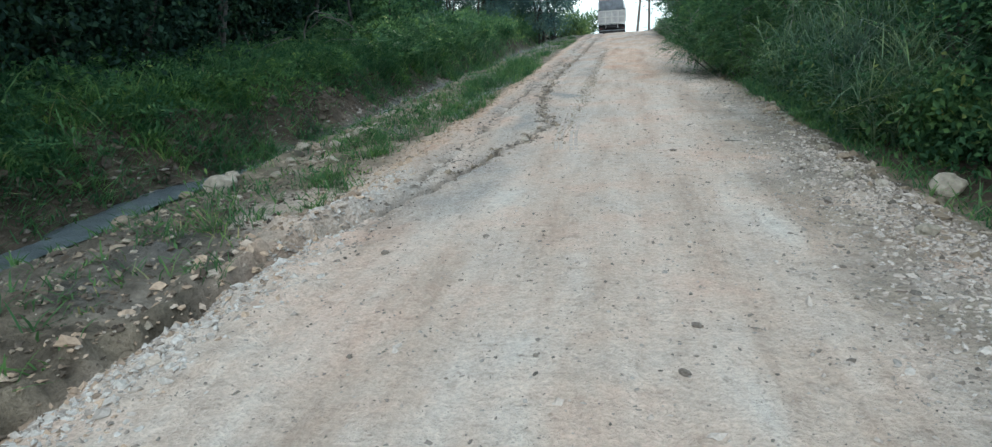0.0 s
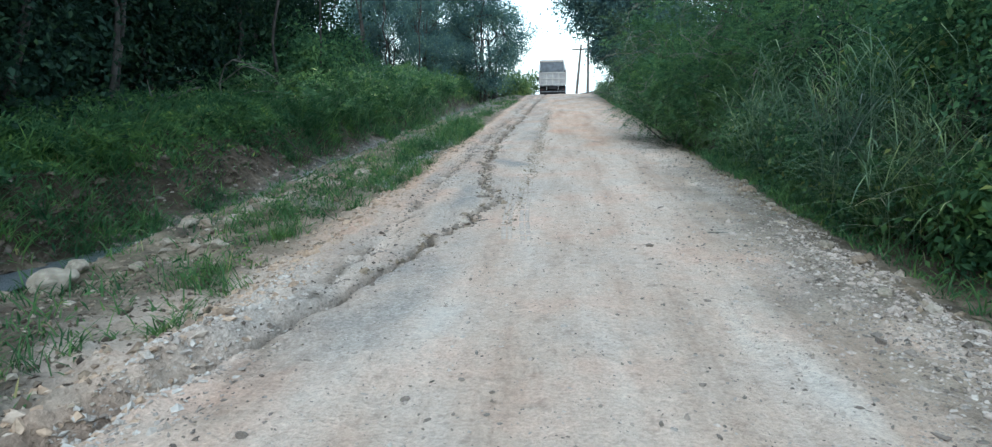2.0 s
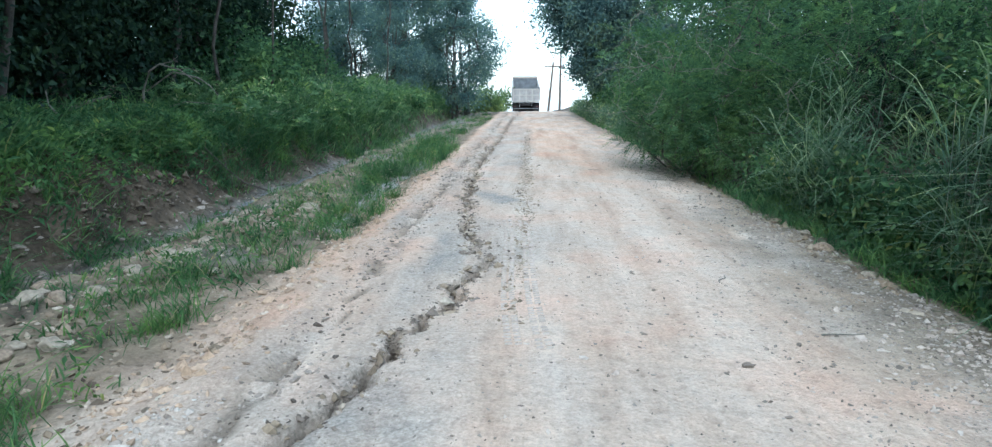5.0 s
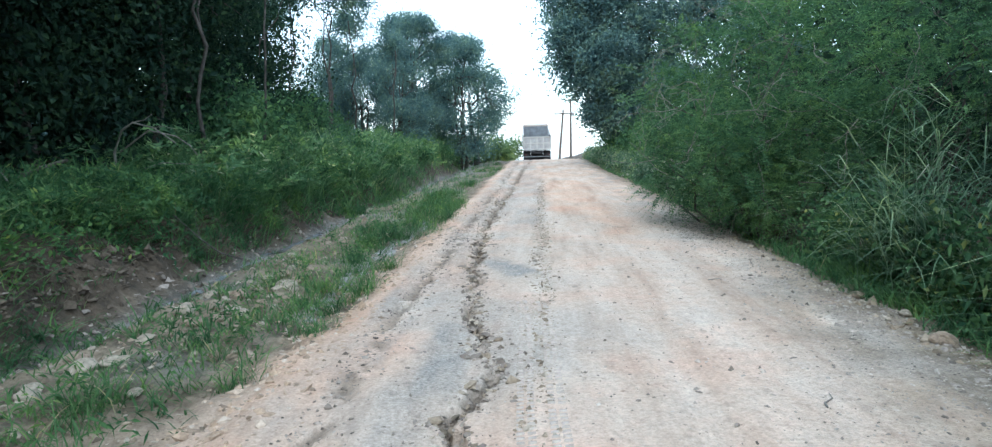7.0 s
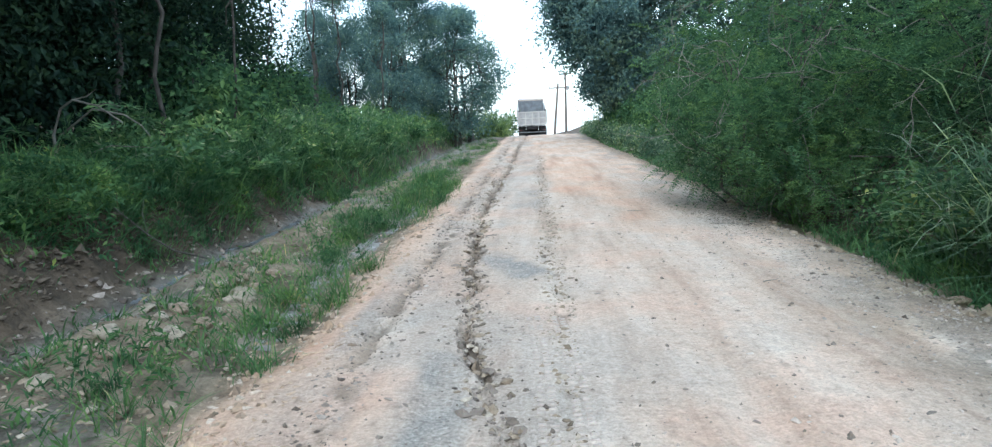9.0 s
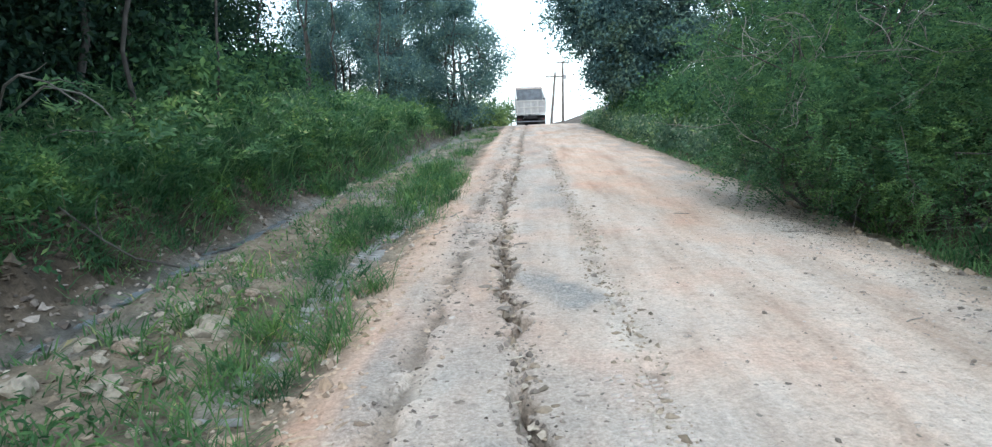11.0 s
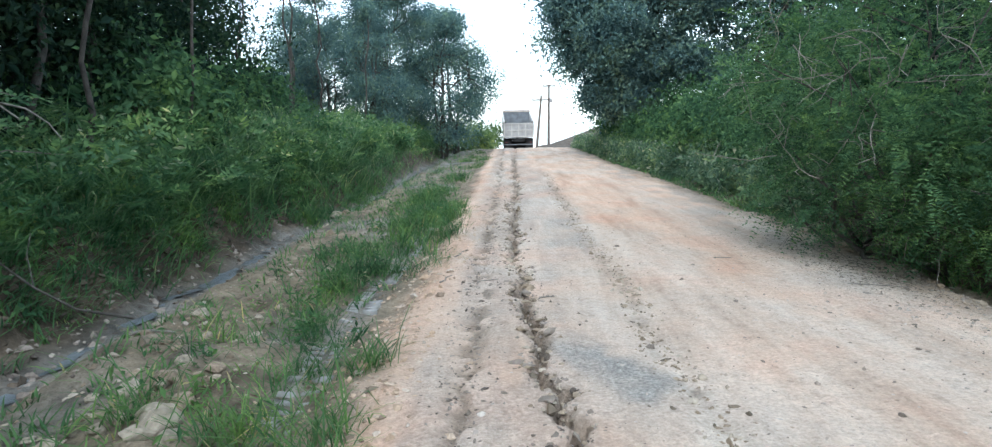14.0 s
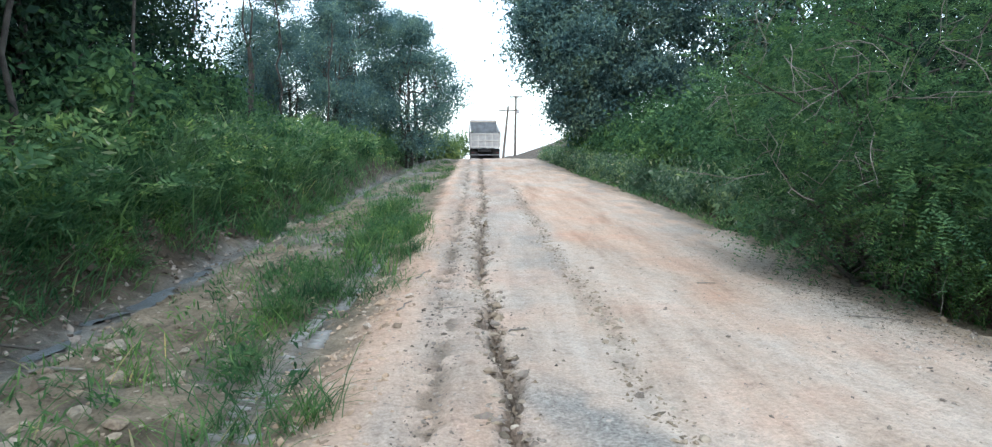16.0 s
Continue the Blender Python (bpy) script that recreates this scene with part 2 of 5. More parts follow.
    scuff_shade = ramp(n, [(0.30, (0.60, 0.57, 0.54)), (0.43, (0.93, 0.92, 0.91)), (0.7, (1.12, 1.11, 1.10))])
    l.new(mid.outputs["Fac"], scuff_shade.inputs[0])
    rough_part = n.new("ShaderNodeMath")
    rough_part.operation, rough_part.use_clamp = "MULTIPLY_ADD", True
    rough_part.inputs[1].default_value, rough_part.inputs[2].default_value = -0.3, 1.0
    l.new(road, rough_part.inputs[0])
    c = mix(n, l, c, scuff_shade.outputs[0], rough_part.outputs[0], "MULTIPLY")
    gritty = n.new("ShaderNodeMath")
    gritty.operation, gritty.use_clamp = "MULTIPLY_ADD", True
    gritty.inputs[1].default_value, gritty.inputs[2].default_value = 0.32, 0.14
    l.new(grey, gritty.inputs[0])
    for scale, low, high, amount in ((62.0, 0.72, 1.16, gritty.outputs[0]), (23.0, 0.84, 1.10, gritty.outputs[0])):
        cell = tex(n, l, "ShaderNodeTexVoronoi", scale)
        parts = n.new("ShaderNodeSeparateColor")
        l.new(cell.outputs["Color"], parts.inputs[0])
        tone = ramp(n, [(0.0, (low * 0.86,) * 3), (0.18, (low,) * 3), (0.4, (0.97,) * 3), (1.0, (high,) * 3)])
        l.new(parts.outputs[0], tone.inputs[0])
        c = mix(n, l, c, tone.outputs[0], amount, "MULTIPLY")
    chips = tex(n, l, "ShaderNodeTexVoronoi", 9.0, Randomness=1.0)
    chip = ramp(n, [(0.0, (0.42, 0.38, 0.34)), (0.09, (0.75, 0.72, 0.70)), (0.14, (1, 1, 1))])
    l.new(chips.outputs["Distance"], chip.inputs[0])
    gate = tex(n, l, "ShaderNodeTexNoise", 1.7, Detail=3.0)
    gr = ramp(n, [(0.47, (0, 0, 0)), (0.60, (0.8, 0.8, 0.8))])
    l.new(gate.outputs["Fac"], gr.inputs[0])
    c = mix(n, l, c, chip.outputs[0], gr.outputs[0], "MULTIPLY")
    l.new(c, p.inputs["Base Color"])
    rr = n.new("ShaderNodeMapRange")
    rr.inputs["To Min"].default_value, rr.inputs["To Max"].default_value = 0.92, 0.38
    l.new(wet, rr.inputs["Value"])
    l.new(rr.outputs[0], p.inputs["Roughness"])
    p.inputs["Specular IOR Level"].default_value = 0.3
    b1 = n.new("ShaderNodeBump")
    b1.inputs["Strength"].default_value, b1.inputs["Distance"].default_value = 0.55, 0.02
    l.new(grain.outputs["Fac"], b1.inputs["Height"])
    b2 = n.new("ShaderNodeBump")
    b2.inputs["Strength"].default_value, b2.inputs["Distance"].default_value = 1.0, 0.055
    l.new(mid.outputs["Fac"], b2.inputs["Height"])
    l.new(b2.outputs[0], b1.inputs["Normal"])
    l.new(b1.outputs[0], p.inputs["Normal"])
    return m


M_GROUND = ground_material()
# The sky's reflection is mixed into the water's blue-grey base colour.
M_WATER = plain("sky_tinted_ditch_water", (0.135, 0.158, 0.175), 0.3, 0, 0.5, 5.0, 0.6, 0.5)
M_STONE = plain("pale_limestone", (0.41, 0.355, 0.275), 0.9, 0, 0.8, 5.0, 0.6, 0.65)
M_STONE_TAN = plain("tan_sandstone", (0.36, 0.28, 0.205), 0.9, 0, 0.8, 6.0, 0.6, 0.6)
M_CLOD = plain("dark_clod", (0.27, 0.225, 0.185), 0.95, 0, 0.6, 9.0, 0.6, 0.55)
M_BARK = plain("grey_brown_bark", (0.105, 0.096, 0.083), 0.95, 0, 0.8, 7.0, 0.8, 0.45)
# Lichened bark, darkened below its pale tone to include the wood's shade.
M_SHADED_BARK = plain("shade_dark_lichen_bark", (0.085, 0.076, 0.066), 0.9, 0, 0.8, 6.0, 0.7, 0.4)
M_DEAD = plain("weathered_dead_wood", (0.25, 0.23, 0.20), 0.9, 0, 0.7, 10.0, 0.5, 0.55)
# Forest green darkened so that its colour carries the wood's shade.
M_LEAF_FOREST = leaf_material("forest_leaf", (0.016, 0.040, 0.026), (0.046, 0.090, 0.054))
M_LEAF_EDGE = leaf_material("wood_edge_leaf", (0.026, 0.066, 0.036), (0.075, 0.145, 0.066))
# Near-black: shade of the deep wood put into the leaf colour.
M_LEAF_SHADED = leaf_material("shade_dark_leaf", (0.015, 0.037, 0.026), (0.036, 0.074, 0.046), None, 0.28)
# Pale and bluish: distance haze is put into the far leaf colour.
M_LEAF_HAZE = leaf_material("haze_pale_far_leaf", (0.108, 0.195, 0.192), (0.180, 0.282, 0.260))
M_LEAF_BUSH = leaf_material("feathery_bush_leaf", (0.049, 0.118, 0.060), (0.132, 0.245, 0.106))
M_LEAF_BROAD = leaf_material("broad_bush_leaf", (0.034, 0.090, 0.045), (0.105, 0.200, 0.085), (0.22, 0.27, 0.10))
M_HERB = leaf_material("bank_herb_leaf", (0.045, 0.118, 0.054), (0.138, 0.260, 0.104), (0.22, 0.30, 0.11))
M_LEAF_LIGHT = leaf_material("light_banana_leaf", (0.12, 0.20, 0.085), (0.26, 0.36, 0.17))
M_GRASS = leaf_material("verge_grass_blade", (0.052, 0.125, 0.052), (0.135, 0.250, 0.095), (0.32, 0.30, 0.18))
M_BANK = leaf_material("bank_grass_blade", (0.048, 0.130, 0.058), (0.155, 0.285, 0.115), (0.25, 0.27, 0.16))
M_RANK = leaf_material("rank_bank_leaf", (0.074, 0.165, 0.074), (0.195, 0.325, 0.145), (0.38, 0.42, 0.26))
M_TALL = leaf_material("tall_cane_grass_blade", (0.085, 0.165, 0.095), (0.255, 0.355, 0.220), (0.42, 0.44, 0.35))


# ---- mesh helpers ----
def mesh_of(name, verts, faces, mat, smooth=True):
    """One mesh from arrays of vertices and of faces that all have the same number of corners (a list of such arrays may be given)."""
    faces = faces if isinstance(faces, list) else [faces]
    me = bpy.data.meshes.new(name)
    me.vertices.add(len(verts))
    me.vertices.foreach_set("co", np.ascontiguousarray(verts, np.float32).ravel())
    loops = np.concatenate([f.ravel() for f in faces]).astype(np.int32)
    sizes = np.concatenate([np.full(len(f), f.shape[1]) for f in faces]).astype(np.int32)
    me.loops.add(len(loops))
    me.loops.foreach_set("vertex_index", loops)
    me.polygons.add(len(sizes))
    me.polygons.foreach_set("loop_start", (np.cumsum(sizes) - sizes).astype(np.int32))
    me.polygons.foreach_set("loop_total", sizes)
    me.polygons.foreach_set("use_smooth", np.full(len(sizes), smooth))
    me.update(calc_edges=True)
    me.validate()
    me.materials.append(mat)
    return me


def part(name, bm, mat, parent=None, label=""):
    me = bpy.data.meshes.new(name)
    bm.to_mesh(me)
    bm.free()
    me.materials.append(mat)
    ob = new(name, me)
    ob.parent = parent
    return tagged(ob, label)


def part_of(name, me, parent, label=""):
    ob = new(name, me)
    ob.parent = parent
    return tagged(ob, label)


def unit(v):
    return v / np.maximum(np.linalg.norm(v, axis=-1, keepdims=True), 1e-9)


def leaves(centres, length, width, r, droop=0.2, outward=None):
    """Four-cornered leaves, creased along their midrib, at the given centres."""
    n = len(centres)
    d = unit(r.normal(size=(n, 3)) + (0 if outward is None else outward) + np.array([0, 0, -droop]))
    side = unit(np.cross(d, r.normal(size=(n, 3)) * 0.7 + np.array([0, 0, 1.0])))
    up = np.cross(side, d)
    ln = (length * r.uniform(0.6, 1.35, n))[:, None]
    wd = (width * r.uniform(0.7, 1.3, n))[:, None]
    a = centres - d * ln * 0.5
    b = centres + side * wd * 0.5 + up * wd * 0.12 - d * ln * 0.05
    c = centres + d * ln * 0.5 - np.array([0, 0, 1.0]) * ln * 0.12
    e = centres - side * wd * 0.5 + up * wd * 0.12 - d * ln * 0.05
    v = np.stack([a, b, c, e], 1).reshape(-1, 3)
    return v, np.arange(n * 4).reshape(n, 4)


def blades(bases, length, width, r, lean=0.35, bend=0.6):
    """Arching grass blades of three joints that taper to a point."""
    n = len(bases)
    az = r.uniform(0, 2 * np.pi, n)
    out = np.stack([np.cos(az), np.sin(az), np.zeros(n)], 1)
    side = np.stack([-np.sin(az), np.cos(az), np.zeros(n)], 1)
    ln = (length * r.uniform(0.5, 1.3, n))[:, None]
    wd = (width * r.uniform(0.7, 1.3, n))[:, None]
    le, be = np.abs(r.normal(lean, lean * 0.5, n))[:, None], (bend * r.uniform(0.3, 1.5, n))[:, None]
    rows = []
    for s, w in ((0, 0.7), (0.4, 1.0), (0.75, 0.7), (1.0, 0)):
        c = bases + ln * (out * (le * s + be * s * s * 0.8) + np.array([0, 0, 1.0]) * (s - be * 0.55 * s ** 2.2))
        rows += [c - side * wd * w / 2, c + side * wd * w / 2] if w else [c]
    v = np.stack(rows, 1).reshape(-1, 3)
    k = np.arange(n)[:, None] * 7
    quads = np.concatenate([k + np.array([0, 1, 3, 2]), k + np.array([2, 3, 5, 4])])
    return v, [quads, k + np.array([4, 5, 6])]


def join(sets):
    """Joins (vertices, faces) pairs, where faces may be a list of arrays."""
    vs, fs, base = [], {}, 0
    for v, f in sets:
        for g in (f if isinstance(f, list) else [f]):
            fs.setdefault(g.shape[1], []).append(g + base)
        vs.append(v)
        base += len(v)
    return np.concatenate(vs), [np.concatenate(g) for g in fs.values()]


def tube(points, radii, sides=7, r=None, rough=0.0):
    """A tapered, slightly knotted limb through the points."""
    p = np.array(points, float)
    rings = []
    for i, (q, rad) in enumerate(zip(p, radii)):
        d = unit(p[min(i + 1, len(p) - 1)] - p[max(i - 1, 0)])
        u = unit(np.cross(d, [0.31, 0.17, 0.93] if abs(d[2]) < 0.9 else [1, 0.2, 0]))
        w = np.cross(d, u)
        a = np.arange(sides) * 2 * np.pi / sides
        rr = rad * (1 + (r.uniform(-rough, rough, sides) if r is not None else 0))
        rings.append(q + (np.cos(a) * rr)[:, None] * u + (np.sin(a) * rr)[:, None] * w)
    v = np.concatenate(rings)
    f = []
    for i in range(len(p) - 1):
        for s in range(sides):
            t = (s + 1) % sides
            f.append([i * sides + s, i * sides + t, (i + 1) * sides + t, (i + 1) * sides + s])
    return v, np.array(f)


def limb(a, b, r0, r1, r, wander=0.12, n=6):
    a, b = np.array(a, float), np.array(b, float)
    t = np.linspace(0, 1, n)[:, None]
    pts = a + (b - a) * t
    ln = np.linalg.norm(b - a)
    pts[1:-1] += r.normal(0, wander * ln / n * 1.6, (n - 2, 3))
    return tube(pts, np.linspace(r0, r1, n), 7, r, 0.15)


# ---- ground ----
def spaced(*runs):
    out = [runs[0][0]]
    for a, b, s in runs:
        out += list(np.linspace(a, b, max(2, int(round((b - a) / s)) + 1))[1:])
    return np.array(out)


def zones(x, y):
    """Road clay, grey asphalt remnant and wet mud, each from 0 to 1."""
    xe = x - np.where(x < 0, left_edge(y), 0.25 * (fbm(y * 0.6, 9.5, 23) - 0.5))
    ragged = 0.3 * (fbm(x * 3, y * 2, 51) - 0.5)
    merge = step(3.8, 5.5, y) * (1 - step(8, 11, y))
    road = step(-2.75 - 0.75 * merge, -2.4, xe + ragged + merge * 1.1 * (fbm(x * 1.6, y * 1.0, 73) - 0.5)) * (1 - 0.65 * step(1.0, 1.7, xe + 2 * ragged) * (1 - step(9, 16, y)) * step(0.28, 0.55, fbm(x * 2.2, y * 1.3, 59))) * (1 - 0.75 * step(1.7, 2.3, xe + ragged))
    road = road * (1 - step(2.25, 2.7, xe))
    cx = crack_x(y)
    strip = np.exp(-((x - cx - 0.15) / 0.55) ** 2)
    grey = strip * step(0.45, 0.65, fbm(x * 0.9, y * 0.38, 52)) * step(5, 9, y) * 0.5
    for gx, gy, wx, wy, slant, amount in ((-1.05, 13.2, 0.26, 0.75, -0.45, 0.95), (-1.42, 10.7, 0.2, 0.8, 0.0, 0.8), (-1.45, 6.4, 0.42, 1.5, 0.12, 0.7), (-2.1, 5.7, 0.25, 0.7, 0.3, 0.75),
                                          (-1.36, 9.75, 0.19, 0.62, 0.05, 0.95), (-2.12, 12.2, 0.14, 1.6, 0.0, 0.7), (-2.0, 16.5, 0.14, 2.5, 0.0, 0.5), (-0.9, 18.5, 0.35, 2.2, 0.05, 0.6), (-0.95, 27.0, 0.4, 6.0, 0.0, 0.5)):
        blob = np.exp(-((x - gx - slant * (y - gy)) / wx) ** 4 - ((y - gy) / wy) ** 4)
        grey = np.maximum(grey, amount * blob * (0.45 + 0.55 * step(0.3, 0.55, fbm(x * 3, y * 2, 56))))
    grey = np.maximum(grey, 0.42 * step(-0.9, -1.5, x) * step(-2.45, -2.1, x) * step(0.25, 0.58, fbm(x * 3.5, y * 0.8, 66)) * step(4, 6.5, y))
    edge_grit = 0.65 * step(0.8, 1.9, x) * step(0.35, 0.6, fbm(x * 2, y * 1.1, 53))
    grey = np.clip(np.maximum(grey, edge_grit) * (0.55 + 0.8 * fbm(x * 6, y * 4, 54)), 0, 1)
    wet = np.exp(-((xe + 5.15 + 0.25 * (fbm(x * 3, y * 2, 72) - 0.5)) / 0.25) ** 2) + 0.7 * np.exp(-((x + 3.0) / 0.13) ** 2) * step(10, 12, y) * (1 - step(20, 24, y))
    wet = wet + 0.6 * step(0.55, 0.7, fbm(x * 0.9, y * 0.7, 55)) * step(-4.9, -4.3, x) * (1 - step(-3.3, -2.8, x))
    wet = wet + 0.7 * np.exp(-((x + 4.3) / 0.8) ** 2) * step(26, 32, y) * (1 - step(55, 60, y)) * step(0.35, 0.6, fbm(x * 1.2, y * 0.6, 65))
    wet = wet + 0.5 * (1 - step(4.5, 7, y)) * (1 - step(-2.9, -2.5, x)) * step(0.3, 0.55, fbm(x * 1.4, y * 1.4, 57))
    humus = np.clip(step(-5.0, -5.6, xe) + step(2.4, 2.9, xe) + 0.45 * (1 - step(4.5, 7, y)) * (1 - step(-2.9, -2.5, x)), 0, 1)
    # Crack, ruts and ledge turn to the dark soil tone along their lines.
    groove = np.exp(-((x - cx + 0.05 * (fbm(x * 12, y * 9, 49) - 0.5)) / (0.030 + 0.0015 * np.abs(y))) ** 2) * crack_depth(y)
    groove = np.maximum(groove, 0.5 * np.exp(-((x - second_rut(y)) / 0.08) ** 2) * step(8, 11, y) * step(0.5, 0.6, vnoise(y * 1.6, 2.2, 45)) * step(0.4, 0.6, fbm(x * 9, y * 7, 46)))
    groove = np.maximum(groove, 0.9 * np.exp(-((x + 1.96 - 0.2 * (fbm(y * 0.6, 1.7, 47) - 0.5)) / 0.09) ** 2) * step(4, 6, y) * step(0.41, 0.52, fbm(x * 8, y * 5, 48)))
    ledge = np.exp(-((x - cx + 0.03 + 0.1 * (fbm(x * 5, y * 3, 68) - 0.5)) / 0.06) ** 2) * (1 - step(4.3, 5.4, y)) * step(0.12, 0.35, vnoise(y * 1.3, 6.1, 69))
    groove = np.maximum(groove, 0.9 * ledge)
    road, humus = road * (1 - 0.75 * groove), np.maximum(humus, 0.75 * groove)
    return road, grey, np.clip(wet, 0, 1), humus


def ochre(x, y):
    """Where the road shows its orange subsoil: along the verge, beyond the bush, in loose patches."""
    edge = np.exp(-((x - left_edge(y) + 2.45) / 0.33) ** 2) * step(6, 10, y)
    beyond = step(0.2, 1.7, x + 0.6 * (fbm(x, y * 0.5, 57) - 0.5)) * step(17.5, 23, y)
    middle = 0.75 * step(0.40, 0.62, fbm(x * 0.8, y * 0.30, 56)) * step(6, 11, y) * (1 - step(0.3, 1.2, x))
    return np.clip(np.maximum(np.maximum(0.75 * edge, 0.65 * beyond), middle) * (0.55 + 0.7 * fbm(x * 3, y * 2, 59)), 0, 1)


def build_ground():
    xs = spaced((-900, -60, 120), (-60, -12, 6), (-12, -6.4, 0.35), (-6.4, -2.8, 0.07), (-2.8, -2.0, 0.03), (-2.0, -0.95, 0.018), (-0.95, -0.5, 0.03), (-0.5, 2.6, 0.08), (2.6, 6, 0.3), (6, 60, 5), (60, 900, 120))
    ys = spaced((-60, -4, 7), (-4, 1, 0.5), (1, 20, 0.042), (20, 30, 0.1), (30, 60, 0.4), (60, 160, 3), (160, 3000, 180))
    X, Y = np.meshgrid(xs, ys)
    Z = height(X, Y)
    v = np.stack([X, Y, Z], -1).reshape(-1, 3)
    k = (np.arange(len(ys) - 1)[:, None] * len(xs) + np.arange(len(xs) - 1)).ravel()
    q = np.stack([k, k + 1, k + 1 + len(xs), k + len(xs)], 1)
    me = mesh_of("ground", v, q, M_GROUND)
    col = me.color_attributes.new("zones", "FLOAT_COLOR", "POINT")
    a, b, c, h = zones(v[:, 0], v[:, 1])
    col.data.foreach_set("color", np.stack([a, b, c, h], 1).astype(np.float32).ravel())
    och = me.attributes.new("ochre", "FLOAT", "POINT")
    och.data.foreach_set("value", ochre(v[:, 0], v[:, 1]).astype(np.float32))
    tagged(new("ground", me), "rutted pale clay road between earth verge and grassy banks", "ground", kind="structure")


def build_ditch_water():
    """A trickle that breaks up into ragged puddles."""
    ys = np.arange(0.5, 34, 0.05)
    mid = -5.17 + left_edge(ys) + 0.12 * (fbm(ys * 1.3, 0.2, 60) - 0.5)
    wide = 0.30 * (fbm(ys * 0.7, 0.7, 61) - 0.36)
    half = [wide + 0.14 * (fbm(ys * 3.5, k, 63) - 0.5) + 0.30 * np.exp(-((ys - 6) / 2.4) ** 4) + 0.07 * np.exp(-((ys - 16.2) / 3.2) ** 4) + 0.16 * (vnoise(ys * 5.0, k, 64) - 0.5) * step(8, 9, ys) - 0.07 * step(8.5, 10, ys) for k in (1.5, 8.5)]
    pool = np.exp(-((ys - 6) / 2.4) ** 4)
    mid = mid - 0.08 * pool
    z = height(mid, ys) + 0.022 - 0.02 * step(8.5, 10, ys) + 0.10 * pool + 0.02 * np.exp(-((ys - 17.0) / 2.2) ** 4)
    z = np.convolve(np.pad(z, 12, mode="edge"), np.ones(25) / 25, "valid")
    v = np.concatenate([np.stack([mid - np.maximum(half[0], 0.005), ys, z], 1), np.stack([mid + np.maximum(half[1], 0.005), ys, z], 1)])
    n = len(ys)
    k = np.arange(n - 1)
    k = k[(half[0] + half[1])[:-1] > np.where(ys[:-1] > 8.5, 0.08, 0.03)]
    tagged(new("water", mesh_of("water", v, np.stack([k, k + n, k + n + 1, k + 1], 1), M_WATER)),
           "shallow grey water standing in the muddy roadside ditch", "water", kind="structure")


build_ground()
build_ditch_water()


# ---- stones ----
def stone_mesh(name, seed, mat, flat=0.6, detail=2):
    bm = bmesh.new()
    bmesh.ops.create_icosphere(bm, subdivisions=detail, radius=0.5)
    r = random.Random(seed)
    off = Vector((r.uniform(0, 50), r.uniform(0, 50), r.uniform(0, 50)))
    cuts = [(Vector((r.uniform(-1, 1), r.uniform(-1, 1), r.uniform(-0.6, 1))).normalized(), r.uniform(0.28, 0.42)) for _ in range(7)]
    for v in bm.verts:
        for nrm, lim in cuts:
            d = v.co.dot(nrm)
            if d > lim:
                v.co -= nrm * (d - lim) * 0.9
        v.co += v.co.normalized() * 0.12 * noise.noise(v.co * 3 + off)
        v.co.z *= flat
    me = bpy.data.meshes.new(name)
    bm.to_mesh(me)
    bm.free()
    me.materials.append(mat)
    return me


STONES = [stone_mesh("stone", s, m, f, 3) for s, m, f in ((1, M_STONE, 0.55), (2, M_STONE, 0.75), (3, M_STONE_TAN, 0.6), (4, M_STONE_TAN, 0.8), (5, M_STONE, 0.65))]


def stone(x, y, size, which=0, label="pale limestone lying on the earth verge", turn=0.0, name="stone", group="stones along the verge"):
    ob = new(name, STONES[which])
    ob.matrix_world = pose(x, y, hz(x, y) + size * 0.13, turn * 0.1, turn * 0.07, turn * 57) @ Matrix.Diagonal((size, size * 0.8, size * 0.9, 1))
    return tagged(ob, label, "stone", group)


for x, y, s, w in ((-4.28, 6.4, 0.52, 0), (-4.45, 6.9, 0.3, 1), (-4.56, 6.2, 0.24, 2), (-4.34, 8.5, 0.28, 1), (-4.15, 8.55, 0.26, 3), (-4.05, 9.38, 0.24, 1),
                   (-4.23, 7.9, 0.22, 0), (-3.89, 6.9, 0.2, 1), (-4.56, 5.2, 0.26, 2), (-4.03, 9.9, 0.3, 1), (-4.25, 9.65, 0.24, 0), (-4.05, 10.7, 0.24, 4),
                   (-3.9, 11.2, 0.26, 2), (-4.2, 11.63, 0.3, 1), (-3.64, 12.77, 0.3, 0), (-3.49, 11.77, 0.22, 3), (-3.98, 11.9, 0.17, 0), (-2.68, 12.1, 0.2, 3),
                   (-3.62, 11.6, 0.2, 4), (-3.75, 11.37, 0.22, 2), (-3.95, 12.25, 0.22, 3), (-3.79, 13.21, 0.22, 3), (-3.42, 12.5, 0.2, 0), (-3.6, 12.55, 0.26, 4),
                   (-3.53, 13.3, 0.18, 2), (-5.1, 22.6, 0.55, 0), (-4.8, 22.0, 0.3, 3), (-3.55, 12.65, 0.34, 1), (-3.57, 12.95, 0.24, 3), (-4.6, 9.0, 0.24, 2),
                   (-2.95, 11.1, 0.16, 0), (-3.2, 10.2, 0.18, 3), (-3.4, 9.5, 0.16, 0), (-4.4, 10.3, 0.2, 3), (-4.7, 4.6, 0.3, 1)):
    stone(x, y, s * 0.78, w, ("pale limestone", "pale limestone", "tan sandstone", "tan sandstone", "pale limestone")[w] + (" boulder" if s > 0.28 else "") + " half sunk in the earth verge", (x * 7 + y * 3) % 6)
stone(2.6, 5.82, 0.33, 1, "upright pale boulder at the foot of the bushes", 1.2, "boulder", "stones by the bushes")
